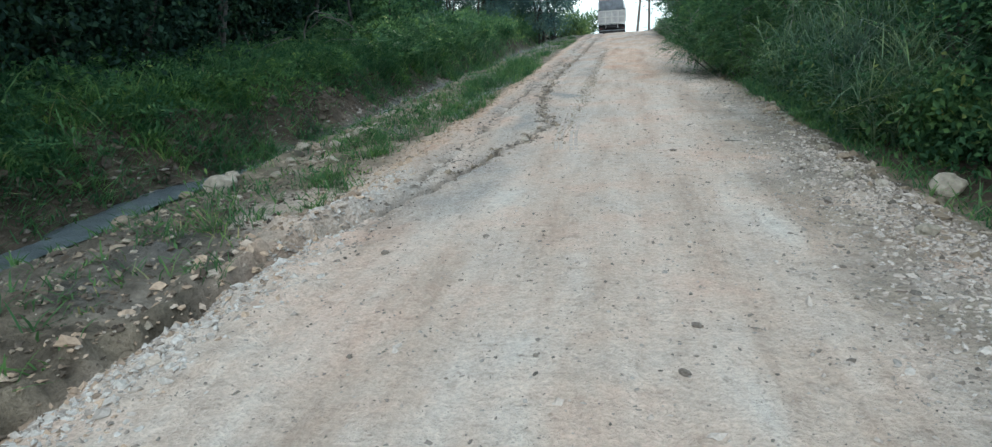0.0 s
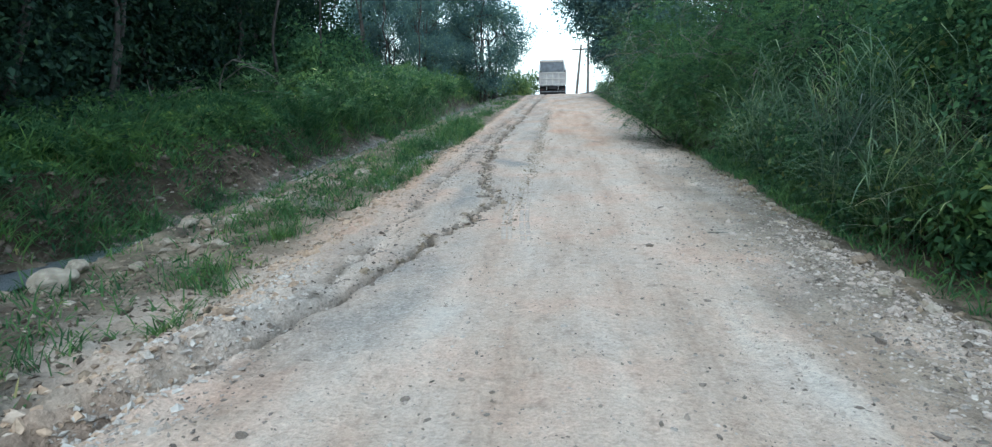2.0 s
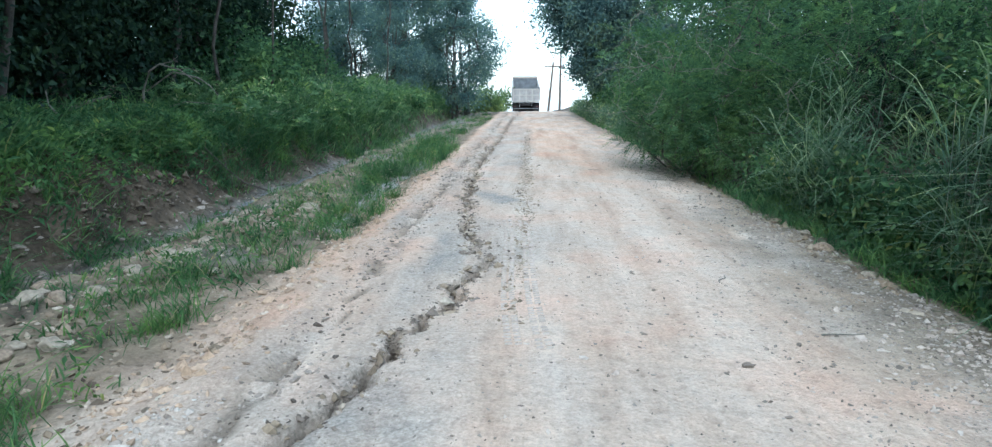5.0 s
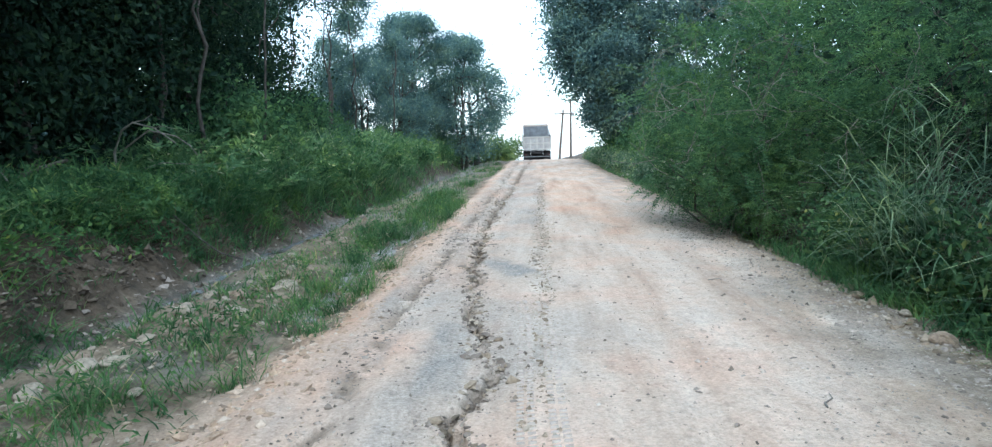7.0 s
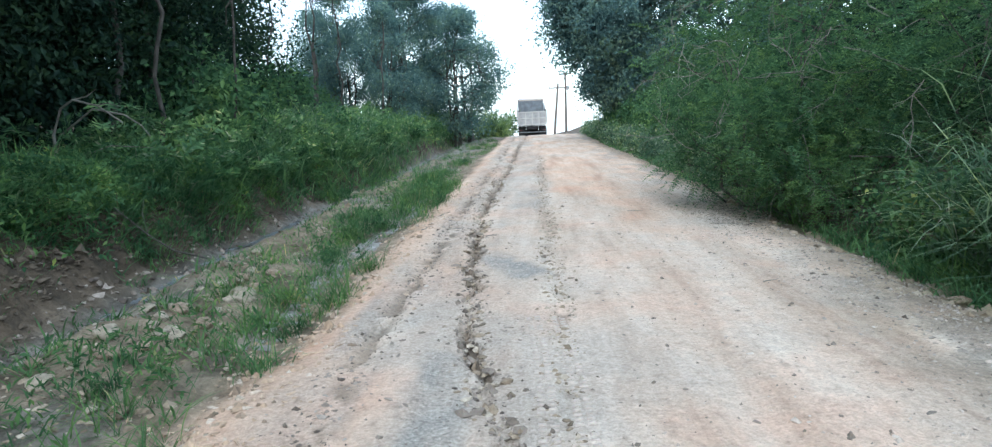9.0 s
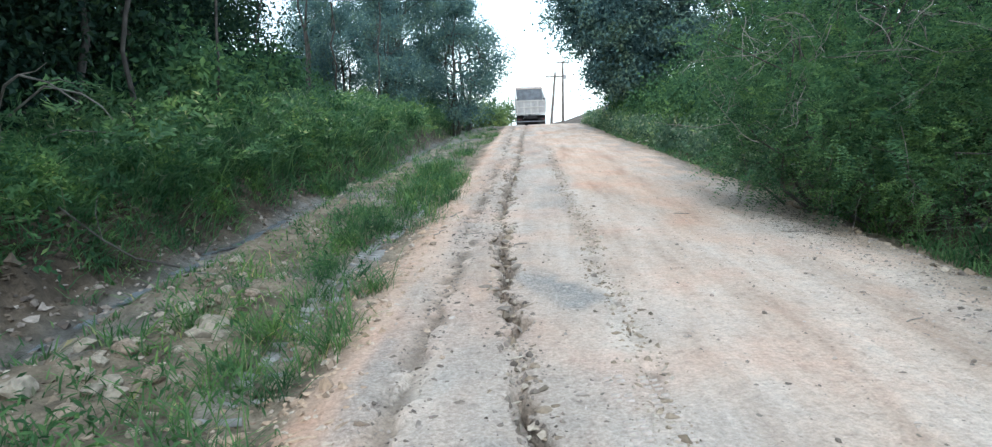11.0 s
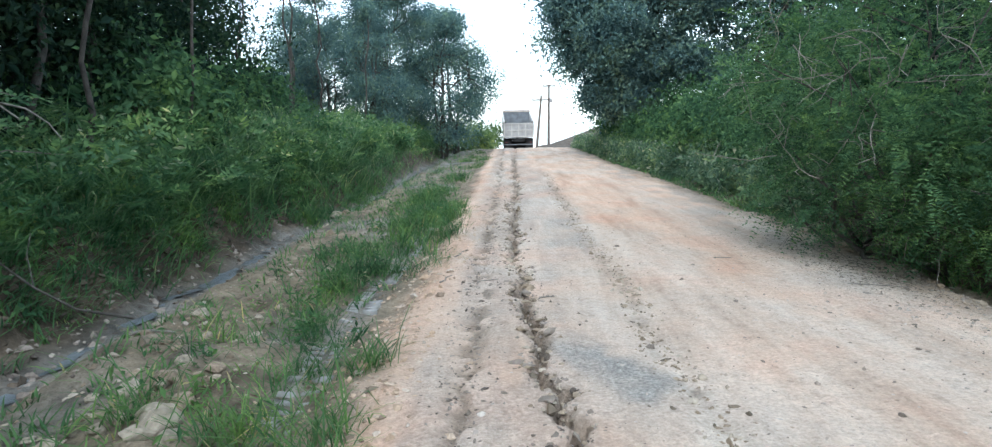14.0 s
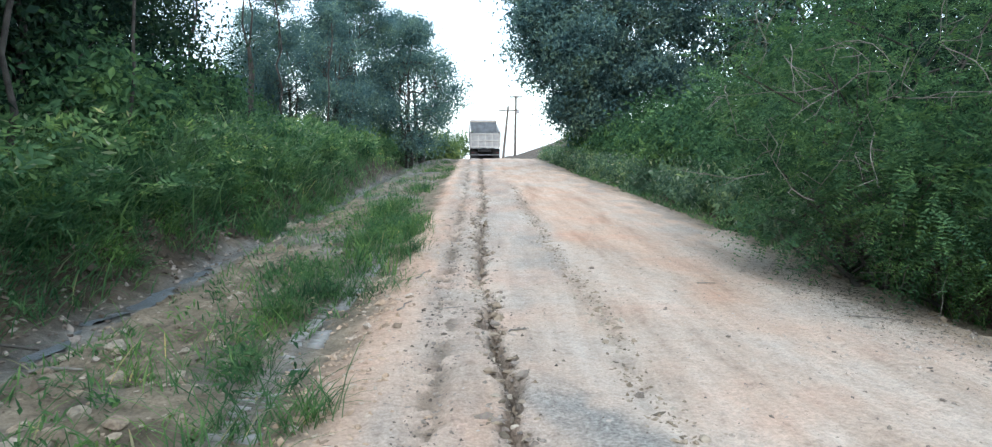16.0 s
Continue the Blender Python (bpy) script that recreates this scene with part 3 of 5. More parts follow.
stone(1.95, 4.55, 0.17, 0, "small pale stone on the gravelly road edge", 0.4, group="stones by the bushes")
for x, y, s, w in ((2.16, 7.7, 0.17, 0), (2.18, 7.1, 0.15, 2), (1.95, 6.15, 0.12, 4), (2.2, 9.4, 0.14, 0), (2.15, 10.2, 0.18, 3), (2.3, 11.0, 0.13, 0), (2.25, 11.7, 0.15, 2)):
    stone(x, y, s, w, "small stone on the gravelly road edge", (x * 5 + y) % 6, group="stones by the bushes")
verge_rng = random.Random(57)
for _ in range(46):
    stone(verge_rng.gauss(-3.95, 0.33), verge_rng.uniform(7.5, 15.0), verge_rng.choice((0.07, 0.09, 0.11, 0.14, 0.18)), verge_rng.choice((0, 1, 4, 4, 2)), "small pale stone lying loose on the earth verge", verge_rng.uniform(0, 6))
grey_rock = stone(-5.6, 52.0, 1.1, 1, "grey rock standing at the end of the ditch", 2.0, "rock", "rocks")


def scatter(name, n, seed, xf, yf, size, mat, label, cat, along=None):
    """Many loose bits of rock or clod, strewn and half sunk."""
    r = np.random.default_rng(seed)
    x, y = xf(r, n), yf(r, n)
    x = x if along is None else x + along(y)
    s = size * r.lognormal(0, 0.45, n).clip(0.4, 3.2)
    base = np.array([[1, 0, 0], [0, 1, 0], [-1, 0, 0], [0, -1, 0], [0, 0, 0.9], [0.6, 0.6, 0.45], [-0.6, 0.6, 0.5], [-0.6, -0.6, 0.4], [0.6, -0.6, 0.5]])
    tri = np.array([[0, 1, 5], [1, 2, 6], [2, 3, 7], [3, 0, 8], [0, 5, 8], [1, 6, 5], [2, 7, 6], [3, 8, 7], [4, 8, 5], [4, 5, 6], [4, 6, 7], [4, 7, 8]])
    v = base[None] * r.uniform(0.5, 1.4, (n, 9, 1)) * r.uniform(0.8, 1.2, (n, 9, 3)) * np.stack([np.ones(n), r.uniform(0.45, 1.0, n), r.uniform(0.5, 1.2, n)], 1)[:, None]
    a = r.uniform(0, 6.28, n)
    c, d = np.cos(a)[:, None], np.sin(a)[:, None]
    sx = r.uniform(0.8, 1.5, n)[:, None]
    vx = v[:, :, 0] * sx
    p = np.stack([vx * c - v[:, :, 1] * d, vx * d + v[:, :, 1] * c, v[:, :, 2] * 1.0], -1) * s[:, None, None] * 0.5
    p += np.stack([x, y, height(x, y) - 0.1 * s], -1)[:, None]
    f = (tri[None] + (np.arange(n) * 9)[:, None, None]).reshape(-1, 3)
    return tagged(new(name, mesh_of(name, p.reshape(-1, 3), f, mat, False)), label, cat, kind="stuff")


def uni(a, b):
    return lambda r, n: r.uniform(a, b, n)


def near(a, b):
    return lambda r, n: a + (b - a) * r.beta(1.0, 1.5, n)


M_ORANGE_CLAY = gravel_material("orange_clay_lumps", (0.20, 0.15, 0.11), (0.40, 0.29, 0.20), (0.46, 0.34, 0.24), (0.47, 0.40, 0.33))
M_MIXED = gravel_material("mixed_clay_crumbs", (0.16, 0.13, 0.105), (0.38, 0.32, 0.27), (0.45, 0.38, 0.32), (0.52, 0.46, 0.40))
M_RUBBLE = gravel_material("verge_rubble_tones", (0.11, 0.09, 0.065), (0.24, 0.185, 0.13), (0.31, 0.25, 0.18), (0.42, 0.37, 0.30))
M_EDGE = gravel_material("grey_brown_gravel", (0.10, 0.085, 0.07), (0.23, 0.20, 0.17), (0.30, 0.265, 0.23), (0.40, 0.36, 0.315))
M_RUT = gravel_material("dark_rut_crumbs", (0.07, 0.055, 0.045), (0.16, 0.13, 0.105), (0.26, 0.22, 0.185), (0.36, 0.31, 0.265))
M_BANK_SOIL = gravel_material("bank_soil_lumps", (0.045, 0.034, 0.024), (0.085, 0.065, 0.046), (0.12, 0.092, 0.066), (0.155, 0.12, 0.088))
M_CRUST = gravel_material("broken_road_crust", (0.24, 0.20, 0.165), (0.40, 0.35, 0.30), (0.47, 0.43, 0.38), (0.52, 0.48, 0.43))
scatter("road_pebbles", 3000, 71, lambda r, n: np.where(r.random(n) < 0.6, r.uniform(-2.3, 2.0, n), r.normal(1.4, 0.5, n).clip(-1, 2.2)), near(1.5, 24), 0.018, M_MIXED, "small pebbles strewn over the road", "pebbles")
scatter("edge_chips", 6500, 92, lambda r, n: 2.3 - np.abs(r.normal(0, 0.42, n)), near(1.4, 8.5), 0.026, M_MIXED, "angular chips thick along the gravelly road edge", "gravel")
scatter("start_chips", 5200, 90, lambda r, n: np.where(r.random(n) < 0.5, r.uniform(-2.4, 2.2, n), 2.3 - np.abs(r.normal(0, 0.7, n))), near(1.4, 10), 0.013, M_EDGE, "fine chips and flakes loose on the road", "gravel")
scatter("dark_flecks", 2000, 80, uni(-2.3, 2.2), near(1.4, 20), 0.015, M_CLOD, "dark crumbs of earth scattered on the road", "crumbs")
scatter("pale_gravel", 9500, 72, lambda r, n: 2.35 - np.abs(r.normal(0, 0.5, n)), near(1.5, 18), 0.019, M_EDGE, "mixed gravel loose along the road edge", "gravel")
scatter("crust_blocks", 2200, 83, lambda r, n: -2.5 + np.abs(r.normal(0, 0.22, n)), near(1.6, 7), 0.028, M_CRUST, "broken blocks of road crust along the crevice", "rubble")
scatter("second_rut_crumbs", 1500, 84, lambda r, n: r.normal(0, 0.07, n), near(8, 30), 0.024, M_RUBBLE, "brown crumbs along a shallow broken rut", "gravel", second_rut)
scatter("crack_clods", 300, 85, lambda r, n: r.normal(0.0, 0.06, n), near(8, 26), 0.045, M_CLOD, "dark clods lodged in the erosion crack", "clods", crack_x)
scatter("right_edge_rubble", 420, 86, lambda r, n: 2.2 + r.normal(0, 0.11, n), near(4, 20), 0.055, M_RUBBLE, "tan stone chips lining the grassy road edge", "rubble")
scatter("verge_clods", 1600, 87, lambda r, n: r.uniform(-4.2, -2.66, n), near(1.6, 8.5), 0.034, M_BANK_SOIL, "dark crumbly clods of the earth verge", "clods")
scatter("crack_rubble", 1100, 79, lambda r, n: r.normal(0, 0.06, n), near(6.5, 32), 0.040, M_RUBBLE, "brown lumps fallen into the erosion crack", "rubble", crack_x)
scatter("crack_crumbs", 2600, 73, lambda r, n: r.normal(0, 0.055, n) * (1 + 1.5 * (r.random(n) < 0.3)), near(6, 34), 0.021, M_RUT, "broken clay crumbs along the erosion crack", "gravel", crack_x)
scatter("rut_crumbs", 1800, 76, lambda r, n: -1.96 + r.normal(0, 0.10, n), near(4, 26), 0.020, M_RUT, "crumbs of clay along the worn rut", "gravel")
scatter("verge_rubble", 5200, 74, lambda r, n: r.normal(-3.7, 0.75, n).clip(-5.0, -2.5), near(2, 24), 0.028, M_RUBBLE, "tan rubble strewn over the earth verge", "rubble")
scatter("pale_verge_rubble", 380, 77, lambda r, n: r.normal(-3.8, 0.6, n).clip(-4.9, -2.7), near(2, 24), 0.065, M_RUBBLE, "larger stone chips on the earth verge", "rubble")
scatter("bank_lumps", 3400, 89, lambda r, n: -5.82 + r.normal(0, 0.2, n), near(2.5, 26), 0.06, M_BANK_SOIL, "crumbling brown lumps of the eroded bank face", "clods", left_edge)
scatter("ditch_rubble", 2200, 88, lambda r, n: -5.3 + r.normal(0, 0.28, n), near(2, 26), 0.045, M_RUT, "dark muddy lumps and roots along the ditch", "rubble", left_edge)
scatter("edge_rubble", 3000, 75, lambda r, n: -2.55 + r.normal(0, 0.2, n), near(1.5, 22), 0.036, M_ORANGE_CLAY, "orange clay lumps broken from the road edge", "rubble")


# ---- trees and bushes ----
def crown_points(r, centre, radii, clumps, per, spread, lower=-0.6):
    d = unit(r.normal(size=(clumps, 3)))
    d[:, 2] = np.maximum(d[:, 2], lower)
    q = np.array(centre) + d * np.array(radii) * (r.uniform(0.35, 1.0, clumps) ** 0.5)[:, None]
    pts = np.repeat(q, per, 0) + r.normal(0, 1, (clumps * per, 3)) * spread * r.uniform(0.45, 1.2, (clumps, 1)).repeat(per, 0) * np.array([1, 1, 0.8])
    return q, pts


def tree(name, label, seed, high, lobes, trunk_r, mat, bark, leaf=(0.16, 0.09), clumps=60, per=60, spread=0.45, bend=0.5, group="trees", stems=1):
    """lobes: (x, y, z, rx, ry, rz) of the crown's masses above the foot."""
    r = np.random.default_rng(seed)
    root = tagged(new(name), label, "tree", group)
    wood, pts = [], []
    forks = []
    for s in range(stems):
        ft = np.array([r.uniform(-0.4, 0.4), r.uniform(-0.4, 0.4), 0]) * (stems > 1)
        top = ft + np.array([r.normal(0, bend), r.normal(0, bend), high])
        v, f = limb(ft - np.array([0, 0, 0.4]), top, trunk_r, trunk_r * 0.1, r, 0.07, 9)
        wood.append((v, f))
        forks.append((ft, top))
    for lx, ly, lz, rx, ry, rz in lobes:
        ft, top = forks[r.integers(len(forks))]
        start = ft + (top - ft) * r.uniform(0.55, 0.85)
        mid = np.array([lx, ly, lz])
        wood.append(limb(start, mid, trunk_r * 0.36, trunk_r * 0.14, r, 0.14))
        qs, ps = [], []
        for _ in range(6):
            o = unit(r.normal(size=3)) * np.array([rx, ry, rz]) * r.uniform(0.35, 0.85)
            k = r.uniform(0.42, 0.80)
            a, p = crown_points(r, mid + o, (rx * k, ry * k, rz * k), max(3, int(clumps / 6 * r.uniform(0.6, 1.4))), per, spread)
            qs.append(a)
            ps.append(p)
        q, p = np.concatenate(qs), np.concatenate(ps)
        for tip in q[::6]:
            wood.append(limb(mid + (tip - mid) * 0.1, tip, trunk_r * 0.14, 0.012, r, 0.3, 5))
        pts.append(p)
    pts = np.concatenate(pts)
    v, f = join(wood)
    part_of("trunk", mesh_of("trunk", v, f, bark), root)
    v, f = leaves(pts, leaf[0], leaf[1], r, 0.35)
    part_of("crown", mesh_of("crown", v, f, mat, False), root)
    return root


def fronds(q, dirs, r, length, leaflet, pairs=13):
    """Feathery sprays: leaflets set in pairs along drooping midribs."""
    n = len(q)
    d = unit(dirs + r.normal(0, 0.45, (n, 3)) + np.array([0, 0, 0.1]))
    side = unit(np.cross(d, r.normal(0, 0.35, (n, 3)) + np.array([0, 0, 1.0])))
    ln = length * r.uniform(0.6, 1.3, n)
    t = np.tile(np.linspace(0.08, 1, pairs), 2)
    sg = np.repeat([1.0, -1.0], pairs)
    pos = q[:, None] + d[:, None] * (ln[:, None] * t)[..., None] - np.array([0, 0, 1.0]) * (ln[:, None] * 0.35 * t ** 2)[..., None]
    out = unit(side[:, None] * sg[None, :, None] + d[:, None] * 0.55 + r.normal(0, 0.25, (n, 2 * pairs, 3)))
    ll = (leaflet[0] * r.uniform(0.7, 1.2, (n, 1)) * np.sin(0.35 + 2.6 * t)[None])[..., None]
    nrm = unit(np.cross(out, d[:, None] + r.normal(0, 0.2, (n, 2 * pairs, 3))))
    w = np.cross(nrm, out) * leaflet[1]
    v = np.stack([pos, pos + out * ll * 0.5 + w, pos + out * ll, pos + out * ll * 0.5 - w], 2).reshape(-1, 3)
    return v, np.arange(len(v)).reshape(-1, 4)


def bush(name, label, seed, size, mat, leaf, clumps=120, per=70, spread=0.22, group="bushes", dead=0, category="bush", stems=7, frond=0.0):
    """A dense bush over a foot at the origin; size: half width, half depth, height."""
    r = np.random.default_rng(seed)
    root = tagged(new(name), label, category, group)
    w, d, h = size
    ext = np.array([w, d, h * 0.5])
    lobes = int(12 + 8 * w)
    mid = unit(r.normal(size=(lobes, 3))) * (r.uniform(0.55, 0.86, (lobes, 1)))
    fat = r.uniform(0.20, 0.42, lobes)
    i = r.choice(lobes, size=clumps, p=fat ** 2 / (fat ** 2).sum())
    local = unit(r.normal(size=(clumps, 3)) + np.array([0, 0, 0.35]))
    q = (mid[i] + local * (fat[i] * r.uniform(0.55, 1.0, clumps))[:, None]) * ext
    q[:, 2] += h * 0.5
    q[:, 2] = np.maximum(q[:, 2], 0.12)
    away = unit(unit(q - np.array([0, 0, h * 0.4])) + local)
    if frond:
        v, f = fronds(q, away * np.array([1, 1, 0.5]), r, frond, leaf)
    else:
        p = np.repeat(q, per, 0) + r.normal(0, 1, (clumps * per, 3)) * spread * np.array([1, 1, 0.7])
        p[:, 2] = np.maximum(p[:, 2], 0.03)
        v, f = leaves(p, leaf[0], leaf[1], r, 0.25, np.repeat(away, per, 0) * 0.7)
    v[:, 2] = np.maximum(v[:, 2], 0.02)
    part_of("foliage", mesh_of("foliage", v, f, mat, False), root)
    for t in q[r.permutation(clumps)[:stems]]:
        v, f = limb((r.normal(0, w * 0.12), r.normal(0, d * 0.12), -0.2), t, 0.03, 0.006, r, 0.3, 6)
        part_of("stem", mesh_of("stem", v, f, M_BARK), root)
    for _ in range(dead):
        u = unit(r.normal(size=3) + np.array([-0.6, -0.6, 0.1]))
        a = u * np.array([w, d, h * 0.45]) * 0.92 + np.array([0, 0, h * 0.52])
        along = unit(np.cross(u, r.normal(size=3)) + 0.35 * u + np.array([0, 0, -0.25]))
        pts = [a]
        for k in range(7):
            along = unit(along + r.normal(0, 0.22, 3) + np.array([0, 0, -0.03]))
            pts.append(pts[-1] + along * r.uniform(0.09, 0.17))
        sets = [tube(pts, np.linspace(0.0055, 0.002, 8), 5)]
        for k in (2, 4, 5):
            e = unit(along + r.normal(0, 0.7, 3)) * r.uniform(0.15, 0.4)
            sets.append(tube([pts[k], pts[k] + e * 0.5 + r.normal(0, 0.03, 3), pts[k] + e], [0.0035, 0.003, 0.0015], 4))
        v, f = join(sets)
        part_of("dry_twig", mesh_of("dry_twig", v, f, M_DEAD), root, "bare grey dry twig")
    return root


def put(ob, x, y, turn=0.0, s=1.0, dz=0.0):
    ob.matrix_world = pose(x, y, hz(x, y) + dz, 0, 0, turn) @ Matrix.Diagonal((s, s, s, 1))
    return ob


def again(ob, x, y, turn=0.0, s=1.0):
    c = copy_thing(ob, pose(x, y, hz(x, y), 0, 0, turn))
    c.scale = (s, s, s)
    return c


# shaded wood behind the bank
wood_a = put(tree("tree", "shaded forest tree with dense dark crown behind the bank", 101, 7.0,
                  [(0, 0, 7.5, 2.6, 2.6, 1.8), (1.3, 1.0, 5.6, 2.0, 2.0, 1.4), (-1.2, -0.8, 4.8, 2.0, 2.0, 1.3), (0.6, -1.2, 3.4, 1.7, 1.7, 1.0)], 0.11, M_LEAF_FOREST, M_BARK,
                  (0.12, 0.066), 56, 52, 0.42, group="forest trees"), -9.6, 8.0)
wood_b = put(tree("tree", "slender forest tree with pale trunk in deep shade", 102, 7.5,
                  [(0.2, 0.2, 7.8, 2.2, 2.4, 1.7), (-0.9, 1.2, 6.0, 2.0, 1.8, 1.3), (1.0, -0.9, 4.6, 1.9, 1.8, 1.2)], 0.085, M_LEAF_FOREST, M_SHADED_BARK,
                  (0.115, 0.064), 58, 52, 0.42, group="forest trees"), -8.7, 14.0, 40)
for x, y, a, s in ((-9.2, 2.5, 70, 1.0), (-11.5, 4.6, 160, 1.1), (-10.2, 17.5, 220, 1.0), (-11.5, 22.5, 310, 0.95), (-9.5, 22.0, 250, 0.95), (-11.4, 27.0, 60, 0.8), (-11.9, 30.5, 120, 0.95)):
    again(wood_a, x, y, a, s)
for x, y, a, s in ((-8.6, 5.3, 200, 1.0), (-8.0, 10.6, 100, 0.95), (-8.9, 19.4, 130, 1.0), (-9.9, 21.2, 20, 0.9), (-10.8, 14.3, 300, 1.1), (-8.6, -1.5, 10, 1.0)):
    again(wood_b, x, y, a, s)


def sapling(x, y, high, lean, rad, seed):
    r = np.random.default_rng(seed)
    z = hz(x, y)
    v, f = limb((x, y, z - 0.2), (x + lean, y + r.normal(0, 0.3), z + high), rad * 0.8, rad * 0.45, r, 0.07, 9)
    w, g = limb((x + lean * 0.6, y, z + high * 0.6), (x + lean + r.normal(0, 0.8), y + 0.2, z + high), rad * 0.4, rad * 0.15, r, 0.12, 6)
    v, f = join([(v, f), (w, g)])
    tagged(new("sapling", mesh_of("sapling", v, f, M_SHADED_BARK)), "thin bare sapling stem rising out of the shaded bank", "sapling", "saplings")


for k, (x, y, high, lean, rad) in enumerate(((-9.9, 11.2, 5.0, 0.3, 0.05), (-10.3, 12.0, 5.0, 0.25, 0.045), (-7.3, 12.0, 4.8, 0.15, 0.06), (-7.5, 18.6, 4.5, 0.45, 0.06), 
                                             (-8.6, 9.4, 4.5, 0.2, 0.04), (-7.0, 20.4, 4.6, 0.2, 0.04), (-8.9, 27.5, 5.5, 0.3, 0.05), (-8.2, 33.5, 5.5, -0.2, 0.05), (-7.6, 37.0, 5.0, 0.3, 0.05), (-10.6, 29.0, 7.0, 0.6, 0.08), (-11.2, 29.5, 7.0, 0.3, 0.07))):
    sapling(x, y, high, lean, rad, 300 + k)


def thicket(name, label, n, seed, xr, yr, zr, mat, leaf):
    """The inner wood, too deep to tell its plants apart."""
    r = np.random.default_rng(seed)
    k = n // 40
    q = np.stack([r.uniform(*xr, k), r.uniform(*yr, k), r.uniform(*zr, k)], 1)
    q[:, 2] += height(q[:, 0], q[:, 1])
    p = np.repeat(q, 40, 0) + r.normal(0, 0.5, (k * 40, 3))
    v, f = leaves(p, leaf, leaf * 0.6, r, 0.2)
    tagged(new(name, mesh_of(name, v, f, mat, False)), label, "woods", kind="stuff")


thicket("inner_woods", "dark undergrowth and leaves deep inside the shaded wood", 46000, 111, (-22, -13.2), (-4, 30), (0, 12), M_LEAF_SHADED, 0.46)
thicket("wood_understorey", "leafy understorey in the shade of the wood", 44000, 112, (-12.5, -8.6), (-2, 27), (0.1, 3.2), M_LEAF_SHADED, 0.16)
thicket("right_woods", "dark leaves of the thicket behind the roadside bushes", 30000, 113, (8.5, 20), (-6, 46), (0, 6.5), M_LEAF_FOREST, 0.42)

# Lower leaves show; the unseen upper roof is added to darken the wood.
thicket("wood_canopy", "closed leaf canopy over the shaded wood", 110000, 114, (-14.5, -7.8), (-6, 18), (3.2, 10), M_LEAF_SHADED, 0.14)
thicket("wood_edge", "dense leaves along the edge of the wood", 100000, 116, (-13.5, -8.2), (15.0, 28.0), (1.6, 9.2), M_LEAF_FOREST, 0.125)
# Out of view overhead; added only to shade the near bank.
thicket("unseen_boughs", "unseen leafy boughs added above the bank to shade it", 9000, 119, (-9.2, -6.8), (-3, 10.5), (3.4, 5.6), M_LEAF_SHADED, 0.14)
thicket("wood_fringe", "dark leafy fringe of the wood above the bank", 44000, 118, (-9.4, -7.0), (-3, 12.0), (0.35, 3.3), M_LEAF_SHADED, 0.11)
# Added to close the thin bushes; leaf colour holds their inner shade.
thicket("bush_shade", "inner leaves added behind the roadside bushes, coloured dark for shade", 16000, 117, (5.2, 8.6), (6, 26), (0.1, 2.6), M_LEAF_SHADED, 0.2)
thicket("back_woods", "distant wood behind the bank and its trees", 12000, 115, (-40, -15), (36, 62), (0, 2.4), M_LEAF_HAZE, 0.6)

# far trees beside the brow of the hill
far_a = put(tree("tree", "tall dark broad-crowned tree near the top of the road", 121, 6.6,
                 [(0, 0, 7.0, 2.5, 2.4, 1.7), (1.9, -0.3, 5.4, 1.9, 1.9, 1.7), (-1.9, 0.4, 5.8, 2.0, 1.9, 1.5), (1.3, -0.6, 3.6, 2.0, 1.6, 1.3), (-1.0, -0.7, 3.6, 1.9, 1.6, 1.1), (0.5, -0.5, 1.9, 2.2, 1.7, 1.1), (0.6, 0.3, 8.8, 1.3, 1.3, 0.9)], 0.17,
                 M_LEAF_HAZE, M_BARK, (0.155, 0.092), 60, 48, 0.46, stems=3, group="trees by the brow"), -5.2, 46.0, 0, 0.80)
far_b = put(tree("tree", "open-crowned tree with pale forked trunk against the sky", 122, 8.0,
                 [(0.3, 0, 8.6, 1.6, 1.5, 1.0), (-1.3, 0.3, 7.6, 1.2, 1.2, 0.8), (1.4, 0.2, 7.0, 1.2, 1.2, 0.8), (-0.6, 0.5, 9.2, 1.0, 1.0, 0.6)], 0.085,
                 M_LEAF_HAZE, M_SHADED_BARK, (0.13, 0.075), 42, 84, 0.36, stems=2, group="trees by the brow"), -10.6, 37.0)
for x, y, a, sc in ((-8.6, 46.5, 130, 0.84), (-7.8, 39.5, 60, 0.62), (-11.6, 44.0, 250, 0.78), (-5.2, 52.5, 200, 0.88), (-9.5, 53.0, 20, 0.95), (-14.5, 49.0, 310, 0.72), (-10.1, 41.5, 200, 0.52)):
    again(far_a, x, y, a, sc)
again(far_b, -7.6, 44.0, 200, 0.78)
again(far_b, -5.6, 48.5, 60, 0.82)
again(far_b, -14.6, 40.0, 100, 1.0)
